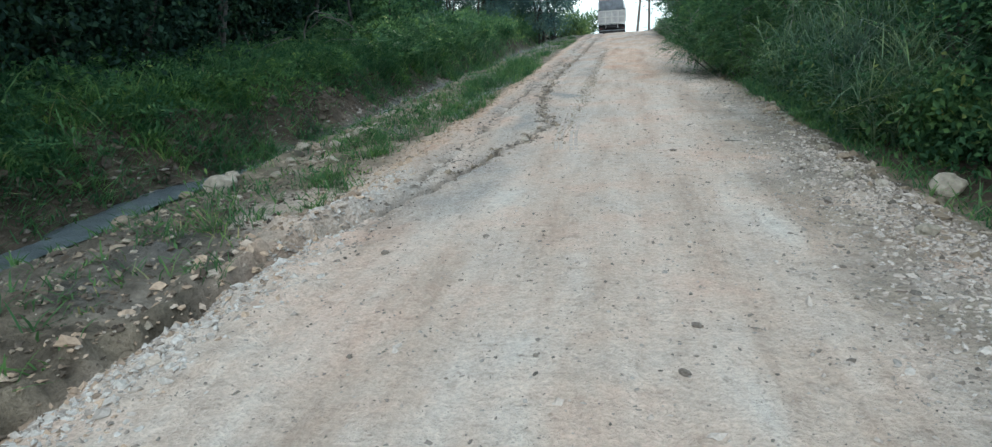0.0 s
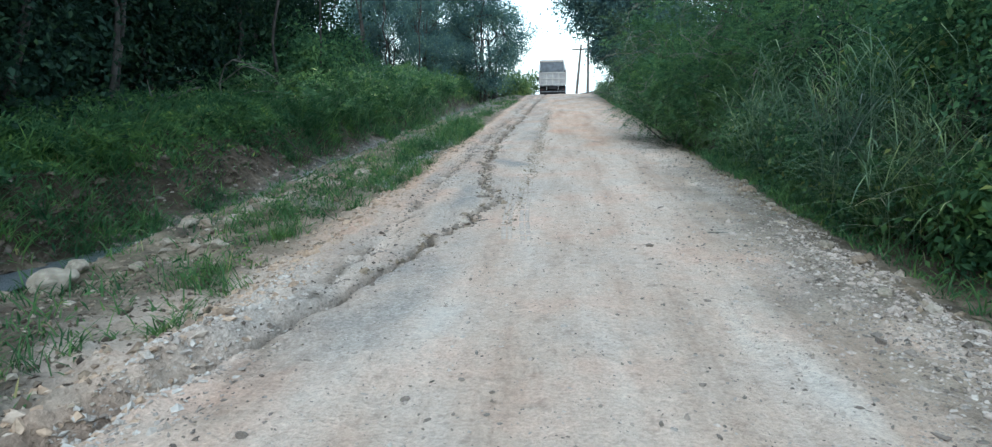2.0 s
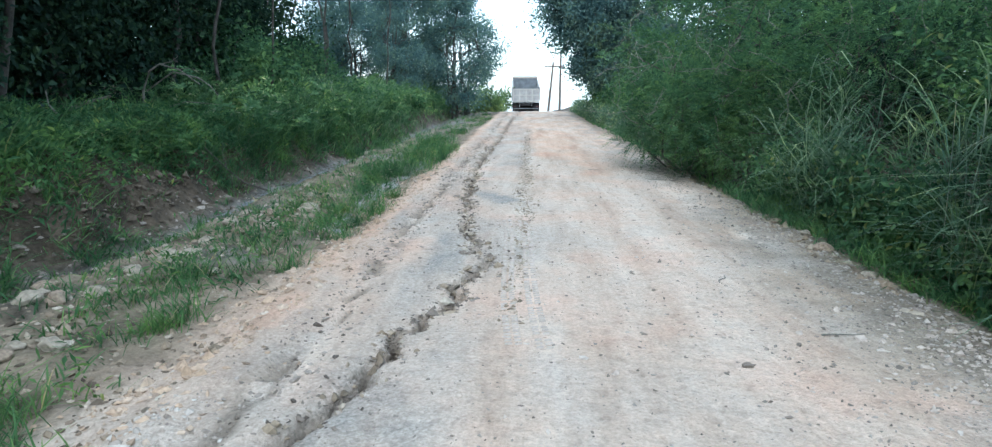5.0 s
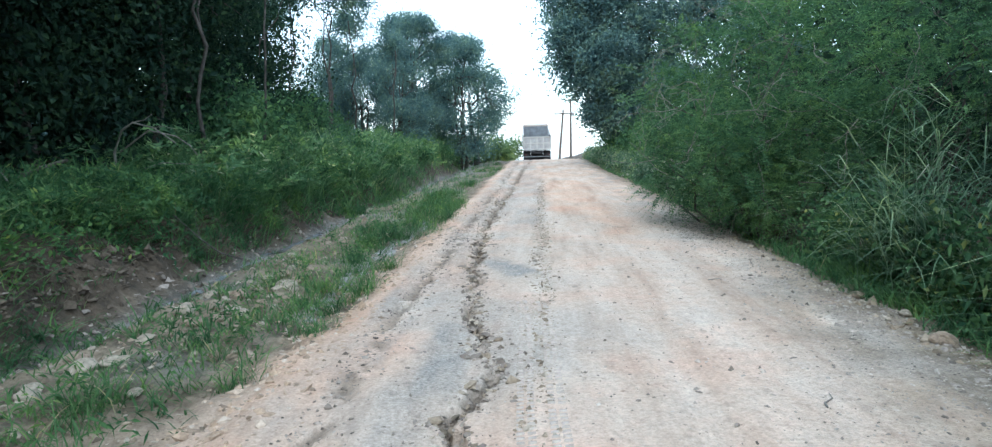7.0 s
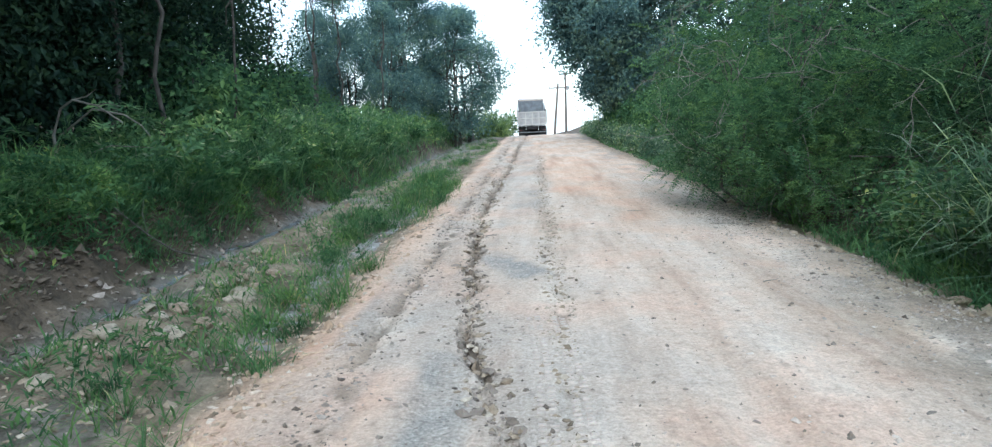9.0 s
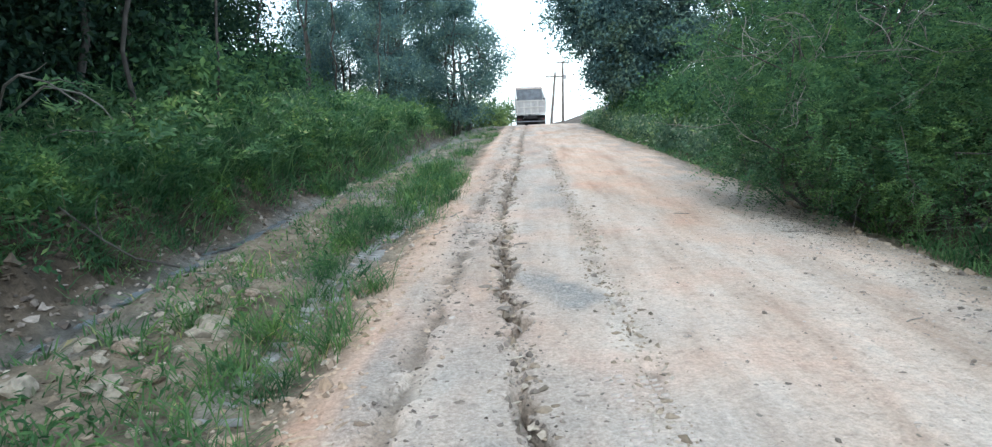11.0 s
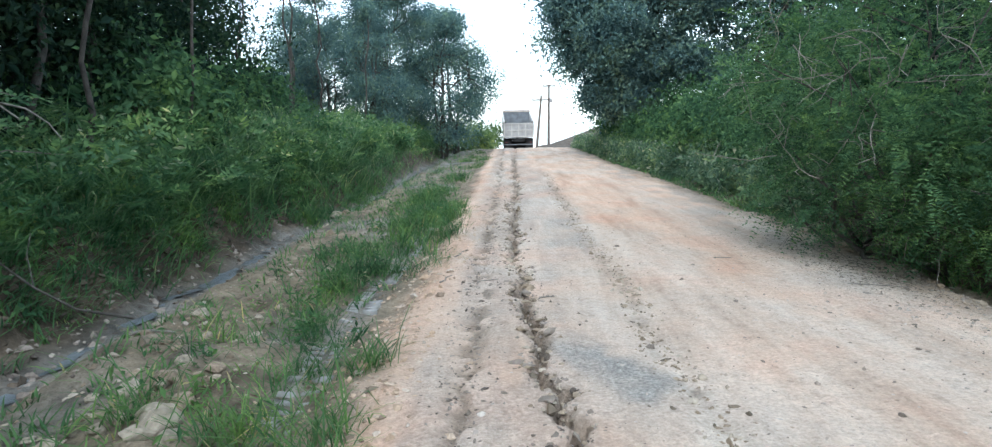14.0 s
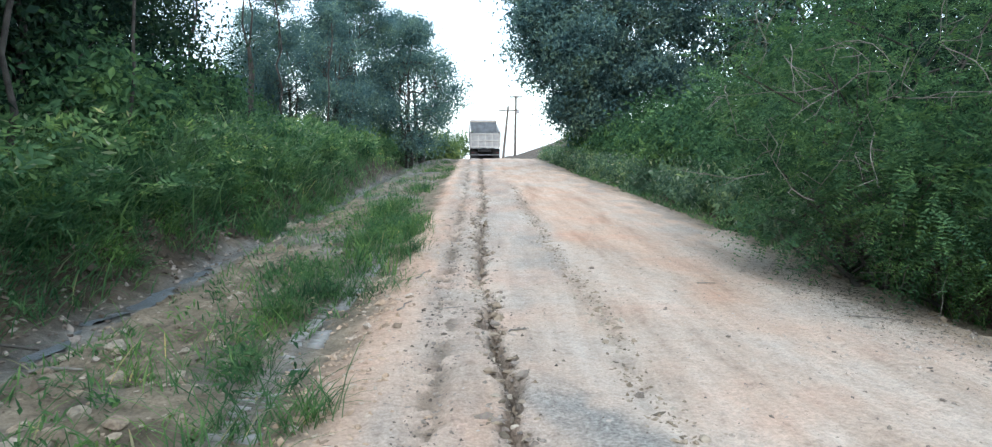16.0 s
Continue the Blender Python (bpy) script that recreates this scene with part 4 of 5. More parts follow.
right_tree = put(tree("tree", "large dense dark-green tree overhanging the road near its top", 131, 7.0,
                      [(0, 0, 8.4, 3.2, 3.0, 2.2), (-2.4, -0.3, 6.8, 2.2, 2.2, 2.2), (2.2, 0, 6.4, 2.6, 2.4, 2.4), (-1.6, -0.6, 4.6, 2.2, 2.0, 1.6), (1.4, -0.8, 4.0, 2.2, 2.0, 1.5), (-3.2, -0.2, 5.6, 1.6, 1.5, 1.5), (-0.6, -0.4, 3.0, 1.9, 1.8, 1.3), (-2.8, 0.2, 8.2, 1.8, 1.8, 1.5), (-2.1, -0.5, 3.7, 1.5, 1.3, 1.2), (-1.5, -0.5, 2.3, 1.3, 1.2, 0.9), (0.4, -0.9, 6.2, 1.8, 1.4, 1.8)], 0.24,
                      M_LEAF_HAZE, M_BARK, (0.165, 0.10), 120, 84, 0.42, stems=2, group="trees by the brow"), 4.6, 40.0)
again(far_a, 9.5, 37.0, 80, 1.0)
again(far_b, 8.0, 30.0, 200, 0.8)
again(far_b, 6.6, 26.0, 300, 0.75)
for x, y, a, sc in ((8.2, 22.0, 20, 0.7), (8.2, 15.5, 300, 0.72), (8.0, 9.0, 120, 0.75), (8.0, 3.0, 30, 0.75)):
    again(wood_b, x, y, a, sc)

# bushes beside the road
feather = put(bush("bush", "dense feathery green bush hanging over the road edge", 141, (1.9, 2.2, 3.9), M_LEAF_BUSH, (0.068, 0.0095), 1950, frond=0.5, dead=46, group="feathery bushes", stems=14), 2.85, 17.3)
skirt = put(bush("bush", "low feathery boughs of the bush drooping onto the road", 147, (1.3, 1.55, 2.0), M_LEAF_BUSH, (0.064, 0.009), 1150, frond=0.45, dead=10, group="feathery bushes", stems=10), 2.36, 16.35)
again(skirt, 3.7, 16.0, 140, 1.1)
again(skirt, 3.0, 15.25, 250, 0.75)
again(feather, 4.9, 15.5, 100, 0.95)
again(feather, 4.9, 19.6, 210, 1.1)
again(feather, 5.7, 11.8, 20, 0.95)
broad = put(bush("bush", "leafy broad-leaved bush at the road side", 142, (1.3, 1.4, 2.4), M_LEAF_BROAD, (0.070, 0.037), 180, 74, 0.2, group="leafy bushes"), 4.1, 6.6)
again(broad, 4.2, 4.2, 120, 1.1)
again(broad, 4.3, 8.8, 210, 1.15)
again(broad, 4.0, 1.8, 20, 1.1)
again(broad, 5.4, 7.6, 40, 1.4)
again(broad, 5.6, 4.4, 140, 1.4)
again(broad, 5.6, 10.6, 250, 1.3)
small_b = put(bush("bush", "bushy green shrub along the road side", 143, (1.2, 1.5, 2.0), M_LEAF_BUSH, (0.12, 0.06), 115, 32, 0.2, group="roadside shrubs"), 4.0, 23.0)
for x, y, a, s in ((4.6, 25.5, 40, 1.35), (4.2, 28.0, 100, 1.1), (5.4, 30.0, 200, 1.5), (4.3, 32.0, 250, 1.0), (4.9, 34.5, 10, 1.2), (4.1, 37.0, 80, 0.95), (4.4, 41.0, 150, 1.0), (4.7, 45.0, 20, 1.05), (4.6, 49.0, 320, 0.8), (5.6, 41.5, 70, 1.5), (6.4, 48.0, 100, 1.2), (7.4, 52.0, 10, 1.1),
                   (5.8, 22.5, 170, 1.5), (6.0, 26.5, 300, 1.7), (5.6, 35.5, 60, 1.5), (6.2, 45.0, 60, 1.0), (4.1, 43.6, 200, 1.25)):
    again(small_b, x, y, a, s)
for x, y, a, s in ((-9.6, 26.5, 0, 1.1), (-10.2, 30.5, 160, 1.1), (-10.4, 35.0, 220, 1.0), (-7.9, 22.3, 310, 0.8), (-8.3, 21.0, 40, 1.35), (-9.2, 24.0, 130, 1.5), (-9.4, 28.0, 10, 1.35), 
                   (-9.6, 46.0, 200, 1.0), (-12.0, 38.0, 90, 1.3), (-13.5, 47.0, 20, 1.3), (-5.9, 48.5, 60, 0.58), (-5.5, 52.0, 200, 0.5), (-5.8, 44.5, 120, 0.45), (-5.6, 55.5, 20, 0.55), (-5.9, 40.5, 300, 0.42), (-7.0, 47.0, 10, 0.7), (-7.0, 56.0, 60, 0.8), (-9.0, 55.0, 250, 1.1)):
    again(small_b, x, y, a, s)
banana = put(bush("shrub", "light yellow-green long-leaved shrub beyond the brow", 144, (0.9, 1.0, 2.3), M_LEAF_LIGHT, (0.75, 0.10), 46, 14, 0.32, group="light shrubs", category="shrub"), -3.7, 61.5)
again(banana, -5.0, 63.0, 100, 1.1)
again(banana, -3.2, 66.0, 200, 1.0)


# ---- grasses ----
def grass(name, label, n, seed, pick, length, width, mat, lean, bend, cat="grass"):
    r = np.random.default_rng(seed)
    x, y, tall = pick(r, n)
    b = np.stack([x, y, height(x, y) - 0.02], 1)
    v, f = blades(b, length * tall, width, r, lean, bend)
    v[:, 2] = np.maximum(v[:, 2], height(v[:, 0], v[:, 1]) - 0.02)
    return tagged(new(name, mesh_of(name, v, f, mat, True)), label, cat, kind="stuff")


def clumped(xr, yr, k, spread, keep=None):
    def pick(r, n):
        cx, cy = r.uniform(*xr, k), yr[0] + (yr[1] - yr[0]) * r.beta(1.0, 1.4, k)
        if keep is not None:
            ok = keep(cx, cy)
            cx, cy = cx[ok], cy[ok]
        i = r.integers(len(cx), size=n)
        t = r.lognormal(0, 0.25, len(cx))
        return cx[i] + r.normal(0, spread, n), cy[i] + r.normal(0, spread * 1.3, n), t[i]
    return pick


WEED_SPOTS = ((-3.45, 15.3, 0.22), (-2.62, 16.4, 0.2), (-2.95, 12.6, 0.24), (-3.02, 13.3, 0.2), (-3.7, 14.1, 0.25), (-3.15, 11.9, 0.2), (-2.8, 18.6, 0.2), (-3.3, 17.4, 0.22), (-3.25, 9.6, 0.22), (-2.95, 11.0, 0.18), (-3.6, 8.6, 0.2), (-3.3, 6.7, 0.18), (-3.75, 12.8, 0.15), (-2.62, 12.5, 0.12), (-2.58, 13.4, 0.1))


def weed_spots(r, n):
    p = np.array(WEED_SPOTS)
    i = r.integers(len(p), size=n)
    return p[i, 0] + r.normal(0, 1, n) * p[i, 2] * 0.75, p[i, 1] + r.normal(0, 1, n) * p[i, 2], r.lognormal(0, 0.3, n)


TUFTS = np.random.default_rng(95)
TUFT_Y = 3.5 + 21 * (np.arange(64) + TUFTS.random(64)) / 64
TUFT_X = -3.12 - 0.18 * np.sin(TUFT_Y * 0.9) + TUFTS.normal(0, 0.22, 64)
TUFT_Y, TUFT_X = TUFT_Y[np.abs(TUFT_X + 2.93) > 0.12], TUFT_X[np.abs(TUFT_X + 2.93) > 0.12]
TUFT_W = TUFTS.lognormal(-0.4, 0.7, len(TUFT_X)) * (0.45 + 0.04 * TUFT_Y)


def bank_foot(r, n):
    """Thin tufts on the bare clay face and along the ditch, gathered in a few clumps."""
    k = 150
    cx, cy = -5.95 + 0.22 * r.normal(size=k), 3 + 20 * r.random(k)
    i = r.integers(k, size=n)
    return cx[i] + r.normal(0, 0.05, n), cy[i] + r.normal(0, 0.07, n), r.lognormal(0, 0.3, k)[i]


def tufts(r, n):
    i = r.choice(len(TUFT_X), size=n, p=TUFT_W / TUFT_W.sum())
    w = 0.05 + 0.05 * np.minimum(TUFT_W[i], 2)
    return TUFT_X[i] + r.normal(0, 1, n) * w, TUFT_Y[i] + r.normal(0, 1.5, n) * w, (0.6 + 0.35 * np.minimum(TUFT_W[i], 1.8))


grass("verge_grass", "bright green grass tufts on the stony earth verge", 7000, 151, tufts, 0.29, 0.0075, M_GRASS, 0.4, 0.6)
grass("verge_weeds", "bushy clumps of grass and weeds on the verge", 1500, 166, weed_spots, 0.27, 0.008, M_GRASS, 0.45, 0.7)
grass("verge_grass_far", "grass ribbon running beside the road to its brow", 2400, 152, clumped((-4.6, -2.6), (16, 56), 420, 0.12, lambda x, y: (np.abs(x + 3.15) < 0.15 + 0.8 * vnoise(y * 0.3, 0.3, 92)) & (fbm(x * 1.2, y * 0.6, 93) > 0.50)), 0.27, 0.013, M_GRASS, 0.4, 0.6)
grass("weeds", "scattered low weeds on the stony verge", 6500, 153, clumped((-5.6, -2.8), (2, 26), 900, 0.05, lambda x, y: (x > -4.7) | (y > 21) | ((y > 7.5) & (y < 13))), 0.13, 0.012, M_GRASS, 0.6, 0.6, "weeds")
grass("ditch_floor_weeds", "low weeds on the damp verge towards the brow", 1300, 161, clumped((-4.9, -3.4), (19, 52), 300, 0.07, lambda x, y: fbm(x * 0.9, y * 0.5, 96) > 0.44), 0.20, 0.014, M_BANK, 0.6, 0.7, "weeds")
grass("ditch_weeds", "weeds hanging down the clay face of the bank", 17000, 160, clumped((-6.3, -5.25), (1, 30), 640, 0.10, lambda x, y: (fbm(x * 0.9, y * 0.55, 94) > 0.40 - 0.2 * (np.abs(y - 17.3) < 2.1) + 0.04 * (y < 9) + 0.14 * (np.abs(y - 12.2) < 2.6)) & ((x < -5.5) | (y > 21) | ((y > 8) & (y < 13.2) & (x < -5.3)))), 0.26, 0.014, M_BANK, 0.6, 0.9, "weeds")
grass("bank_foot_grass", "thin grass tufts rooted in the bare clay bank", 3200, 162, bank_foot, 0.2, 0.010, M_BANK, 0.6, 0.8)
grass("roadside_grass", "green grass fringe at the foot of the roadside bushes", 4200, 164, clumped((2.4, 3.0), (8.6, 14.8), 150, 0.09), 0.22, 0.010, M_BANK, 0.55, 0.8)
grass("bank_grass", "long lush grass hanging over the ditch bank", 25000, 154, clumped((-8.6, -5.8), (0, 34), 1000, 0.16, lambda x, y: ((x > -7.2) | (y > 13)) & ((x < -6.15) | (y > 15))), 0.5, 0.017, M_BANK, 0.5, 0.95)
grass("bank_grass_far", "tall pale rank grass along the bank towards the brow", 13000, 155, clumped((-8.8, -5.5), (18, 56), 520, 0.16), 0.85, 0.02, M_RANK, 0.3, 0.8)
grass("plume_grass", "pale plumed grass standing on the bank below the trees", 1700, 165, clumped((-8.4, -6.6), (21, 31), 60, 0.2), 1.15, 0.018, M_TALL, 0.22, 0.8)


def cane_grass():
    """Canes with arching leaves springing from them at several heights."""
    r = np.random.default_rng(156)
    k, per, n = 26, 7, 26 * 7
    cx, cy = r.uniform(2.75, 3.3, k), 7.4 + 6.5 * r.random(k)
    x, y = np.repeat(cx, per) + r.normal(0, 0.14, n), np.repeat(cy, per) + r.normal(0, 0.2, n)
    tall = np.repeat(r.uniform(0.9, 1.8, k), per) * r.uniform(0.6, 1.15, n)
    lx, ly = r.normal(-0.12, 0.16, n), r.normal(-0.1, 0.16, n)
    foot = np.stack([x, y, height(x, y) - 0.03], 1)
    sets = []
    for f in range(n):
        t = np.linspace(0, 1, 5)[:, None]
        pts = foot[f] + np.concatenate([t * t * lx[f] * tall[f], t * t * ly[f] * tall[f], t * tall[f]], 1)
        sets.append(tube(pts, np.linspace(0.005, 0.002, 5), 4))
    m = 11
    t = r.uniform(0.12, 0.98, (n, m))
    base = foot[:, None] + np.stack([t * t * (lx * tall)[:, None], t * t * (ly * tall)[:, None], t * tall[:, None]], -1)
    sets.append(blades(base.reshape(-1, 3), 0.62, 0.0105, r, 0.65, 1.25))
    v, f = join(sets)
    v[:, 2] = np.maximum(v[:, 2], height(v[:, 0], v[:, 1]) - 0.05)
    tagged(new("cane_grass", mesh_of("cane_grass", v, f, M_TALL)), "tall arching cane grass with pale blades beside the road", "grass", kind="stuff")


cane_grass()
grass("edge_grass", "short grass creeping out from under the bushes", 9000, 157, lambda r, n: (2.4 + np.abs(r.normal(0, 0.3, n)), 2 + 46 * r.beta(1, 1.4, n), r.lognormal(-0.2, 0.5, n)), 0.15, 0.011, M_BANK, 0.5, 0.6)
grass("shrub_skirt", "rank grass under the roadside shrubs", 8000, 158, lambda r, n: (2.75 + 0.35 * vnoise(np.linspace(0, 60, n), 0.2, 97) + np.abs(r.normal(0, 0.5, n)), np.linspace(20, 56, n) + r.normal(0, 0.2, n), r.uniform(0.4, 1.3, n)), 0.5, 0.026, M_TALL, 0.4, 0.7)
r9 = np.random.default_rng(159)
cx, cy = r9.uniform(-8.6, -5.75, 700), 30 * r9.beta(1, 1.3, 700)
i9 = r9.integers(700, size=30000)
p9 = np.stack([cx[i9] + r9.normal(0, 0.17, 30000), cy[i9] + r9.normal(0, 0.2, 30000), np.zeros(30000)], 1)
p9[:, 2] = height(p9[:, 0], p9[:, 1]) + np.abs(r9.normal(0.18, 0.13, 30000))
v9, f9 = leaves(p9, 0.10, 0.040, r9, 0.3)
tagged(new("bank_herbs", mesh_of("bank_herbs", v9, f9, M_HERB, False)), "leafy herbs and ferns covering the ditch bank", "herbs", kind="stuff")

k9 = r9.permutation(700)[:420]
q9 = np.stack([cx[k9], cy[k9], height(cx[k9], cy[k9]) + r9.uniform(0.1, 0.35, 420)], 1)
q9 = np.repeat(q9, 4, 0)
d9 = np.stack([np.cos(np.arange(1680) * 2.4), np.sin(np.arange(1680) * 2.4), np.full(1680, 0.5)], 1)
v9, f9 = fronds(q9, d9, r9, 0.5, (0.12, 0.014), 10)
tagged(new("bank_ferns", mesh_of("bank_ferns", v9, f9, M_HERB, False)), "fern fronds arching over the bank", "ferns", kind="stuff")

low_b = put(bush("shrub", "low leafy green shrub growing on the ditch bank", 145, (0.5, 0.55, 0.8), M_HERB, (0.095, 0.042), 46, 40, 0.1, group="bank shrubs", category="shrub", stems=4), -6.5, 9.0, 0, 0.6)
for x, y, a, sc in ((-6.9, 4.2, 30, 1.1), (-6.4, 6.2, 90, 0.9), (-7.2, 7.6, 150, 1.3), (-6.6, 10.8, 200, 1.0), (-7.3, 12.0, 260, 1.2), (-6.5, 12.9, 310, 1.0), (-6.9, 15.0, 10, 1.1), (-6.35, 16.3, 70, 0.9), (-7.2, 17.4, 120, 1.3),
                    (-6.4, 18.6, 180, 1.0), (-6.9, 20.2, 240, 1.3), (-6.2, 21.6, 300, 1.0), (-6.6, 23.4, 20, 1.2), (-6.1, 25.2, 80, 1.1), (-6.8, 27.0, 140, 1.5), (-6.1, 29.0, 190, 1.2), (-6.6, 31.5, 250, 1.5), (-6.1, 34.5, 330, 1.3),
                    (-6.5, 38.0, 60, 1.4), (-6.0, 42.0, 130, 1.2), (-8.0, 9.8, 45, 1.4), (-8.0, 13.2, 100, 1.2)):
    again(low_b, x, y, a, sc * (0.55 if y < 19 else 0.9))
rv = np.random.default_rng(181)
kv, nv = 90, 2600
vx, vy = rv.normal(-3.3, 0.35, kv).clip(-4.3, -2.75), 4 + 20 * rv.beta(1.2, 1.2, kv)
iv = rv.integers(kv, size=nv)
pv = np.stack([vx[iv] + rv.normal(0, 0.06, nv), vy[iv] + rv.normal(0, 0.07, nv), np.zeros(nv)], 1)
pv[:, 2] = height(pv[:, 0], pv[:, 1]) + np.abs(rv.normal(0.15, 0.10, nv))
vv, fv = leaves(pv, 0.080, 0.020, rv, -0.2)
tagged(new("verge_plants", mesh_of("verge_plants", vv, fv, M_GRASS, False)), "small leafy plants sprouting on the verge", "weeds", kind="stuff")
rf = np.random.default_rng(183)
kf = 2100
fx, fy = rf.uniform(-8.4, -5.6, kf), 16 + 41 * rf.beta(1, 1.0, kf)
qf = np.stack([fx, fy, height(fx, fy) + rf.uniform(0.1, 1.0, kf) * (0.75 + 0.5 * vnoise(fx, fy * 0.6, 96))], 1)
df = np.stack([np.cos(np.arange(kf) * 2.4), np.sin(np.arange(kf) * 2.4), np.full(kf, 0.55)], 1)
vf, ff = fronds(qf, df, rf, 0.6, (0.17, 0.022), 9)
tagged(new("bank_ferns_far", mesh_of("bank_ferns_far", vf, ff, M_RANK, False)), "leafy ferns and herbs along the bank towards the brow", "ferns", kind="stuff")


# ---- low leafy growth between the bushes and the road ----
r10 = np.random.default_rng(161)
k10, n10 = 300, 18000
cy10 = 1 + 13 * r10.beta(1, 1.0, k10)
cx10 = 2.95 - 0.2 * step(6.0, 6.8, cy10) - 0.13 * step(7, 9, cy10) + np.abs(r10.normal(0, 0.33, k10))
ch10 = r10.uniform(0.1, 0.75, k10)
i10 = r10.integers(k10, size=n10)
p10 = np.stack([cx10[i10] + r10.normal(0, 0.13, n10), cy10[i10] + r10.normal(0, 0.16, n10), np.zeros(n10)], 1)
p10[:, 2] = height(p10[:, 0], p10[:, 1]) + np.abs(r10.normal(ch10[i10], 0.14))
v10, f10 = leaves(p10, 0.085, 0.045, r10, 0.3)
tagged(new("roadside_herbs", mesh_of("roadside_herbs", v10, f10, M_LEAF_BROAD, False)), "leafy green herbs crowding the foot of the bushes", "herbs", kind="stuff")


r11 = np.random.default_rng(163)
k11, n11 = 300, 15000
cx11, cy11 = 2.7 + np.abs(r11.normal(0, 0.4, k11)), 19 + 36 * r11.beta(1, 1.2, k11)
ch11 = r11.uniform(0.08, 0.75, k11)
i11 = r11.integers(k11, size=n11)
p11 = np.stack([cx11[i11] + r11.normal(0, 0.16, n11), cy11[i11] + r11.normal(0, 0.22, n11), np.zeros(n11)], 1)
p11[:, 2] = height(p11[:, 0], p11[:, 1]) + np.abs(r11.normal(ch11[i11], 0.16))
v11, f11 = leaves(p11, 0.13, 0.06, r11, 0.2)
tagged(new("pale_roadside_herbs", mesh_of("pale_roadside_herbs", v11, f11, M_TALL, False)), "pale leafy herbs between the shrubs and the road", "herbs", kind="stuff")


# ---- fallen sticks and dead branches ----
def branch(name, label, sets, mat=M_DEAD, group="dead branches"):
    made = [tube(p, np.linspace(a, b, len(p)) * 0.75, 7) for p, a, b in sets]
    v, f = join(made)
    return tagged(new(name, mesh_of(name, v, f, mat)), label, "branch", group)


branch("dead_branch", "bare pale dead branch arching out of the shaded bank",
       [([(-7.75, 16.2, 0.7), (-7.74, 16.2, 1.5), (-7.58, 16.2, 1.86), (-7.38, 16.2, 1.98), (-7.0, 16.15, 1.88), (-6.62, 16.1, 1.62)], 0.035, 0.012),
        ([(-7.38, 16.2, 1.98), (-7.2, 16.25, 2.02), (-7.08, 16.3, 2.12)], 0.014, 0.005), ([(-7.0, 16.15, 1.88), (-6.75, 16.0, 1.9), (-6.5, 15.9, 1.84)], 0.012, 0.005)])
branch("dead_branch", "thick pale broken branch leaning out of the bank",
       [([(-8.0, 14.2, 0.5), (-7.96, 14.2, 1.08), (-7.8, 14.2, 1.22), (-7.5, 14.15, 1.32), (-7.05, 14.1, 1.42)], 0.06, 0.028), ([(-7.96, 14.2, 1.08), (-8.2, 14.3, 1.3), (-8.3, 14.4, 1.6)], 0.025, 0.01)])
branch("dead_branch", "bare drooping branches hanging from the wood",
       [([(-7.9, 16.6, 1.5), (-7.3, 16.5, 1.85), (-6.83, 16.5, 1.74), (-6.6, 16.5, 1.58), (-6.4, 16.5, 1.3)], 0.022, 0.008), ([(-7.8, 16.5, 1.1), (-7.1, 16.5, 1.3), (-6.45, 16.5, 1.24)], 0.016, 0.006)])
branch("fallen_stick", "long bare stick leaning down the bank into the ditch",
       [([(-5.1, 15.15, -0.2), (-5.35, 14.75, 0.0), (-5.5, 14.5, 0.25), (-5.75, 14.3, 0.62)], 0.018, 0.010), ([(-5.5, 14.5, 0.25), (-5.6, 14.6, 0.5), (-5.62, 14.7, 0.66)], 0.008, 0.004)], M_BARK)
for x, y, a, ln, w in ((-1.48, 14.85, 5, 0.34, 0.014), (-2.3, 15.6, 80, 0.35, 0.01), (-4.5, 14.4, 20, 0.3, 0.02), (1.3, 7.9, 10, 0.3, 0.008), (0.9, 9.1, 60, 0.22, 0.008), (1.6, 15.2, -15, 0.5, 0.008), (-2.25, 17.0, 75, 0.4, 0.01), (0.6, 16.4, 15, 0.25, 0.008), (-1.9, 15.6, 8, 0.2, 0.009), (1.1, 12.3, 30, 0.2, 0.007)):
    c, d = math.cos(radians(a)), math.sin(radians(a))
    pts = [(x + c * ln * t + 0.02 * math.sin(9 * t + x), y + d * ln * t, hz(x + c * ln * t, y + d * ln * t) + w * 0.8) for t in (-0.5, -0.2, 0.15, 0.5)]
    branch("fallen_twig", "short dry twig lying on the ground", [(pts, w, w * 0.5)], group="twigs on the ground")


# ---- dark clods and bits on the road ----
def clod_mesh(seed, flat):
    """A crumbling lump with torn, angular sides."""
    bm = bmesh.new()
    bmesh.ops.create_icosphere(bm, subdivisions=2, radius=0.5)
    r = random.Random(seed)
    off = Vector((r.uniform(0, 50), r.uniform(0, 50), r.uniform(0, 50)))
    for v in bm.verts:
        v.co *= 1 + 0.55 * noise.noise(v.co * 2.6 + off) + 0.35 * noise.noise(v.co * 6 + off) + r.uniform(-0.08, 0.08)
        v.co.z *= flat
    me = bpy.data.meshes.new("clod")
    bm.to_mesh(me)
    bm.free()
    me.materials.append(M_CLOD)
    return me


CLODS = [clod_mesh(s, f) for s, f in ((11, 0.55), (12, 0.4), (13, 0.75))]
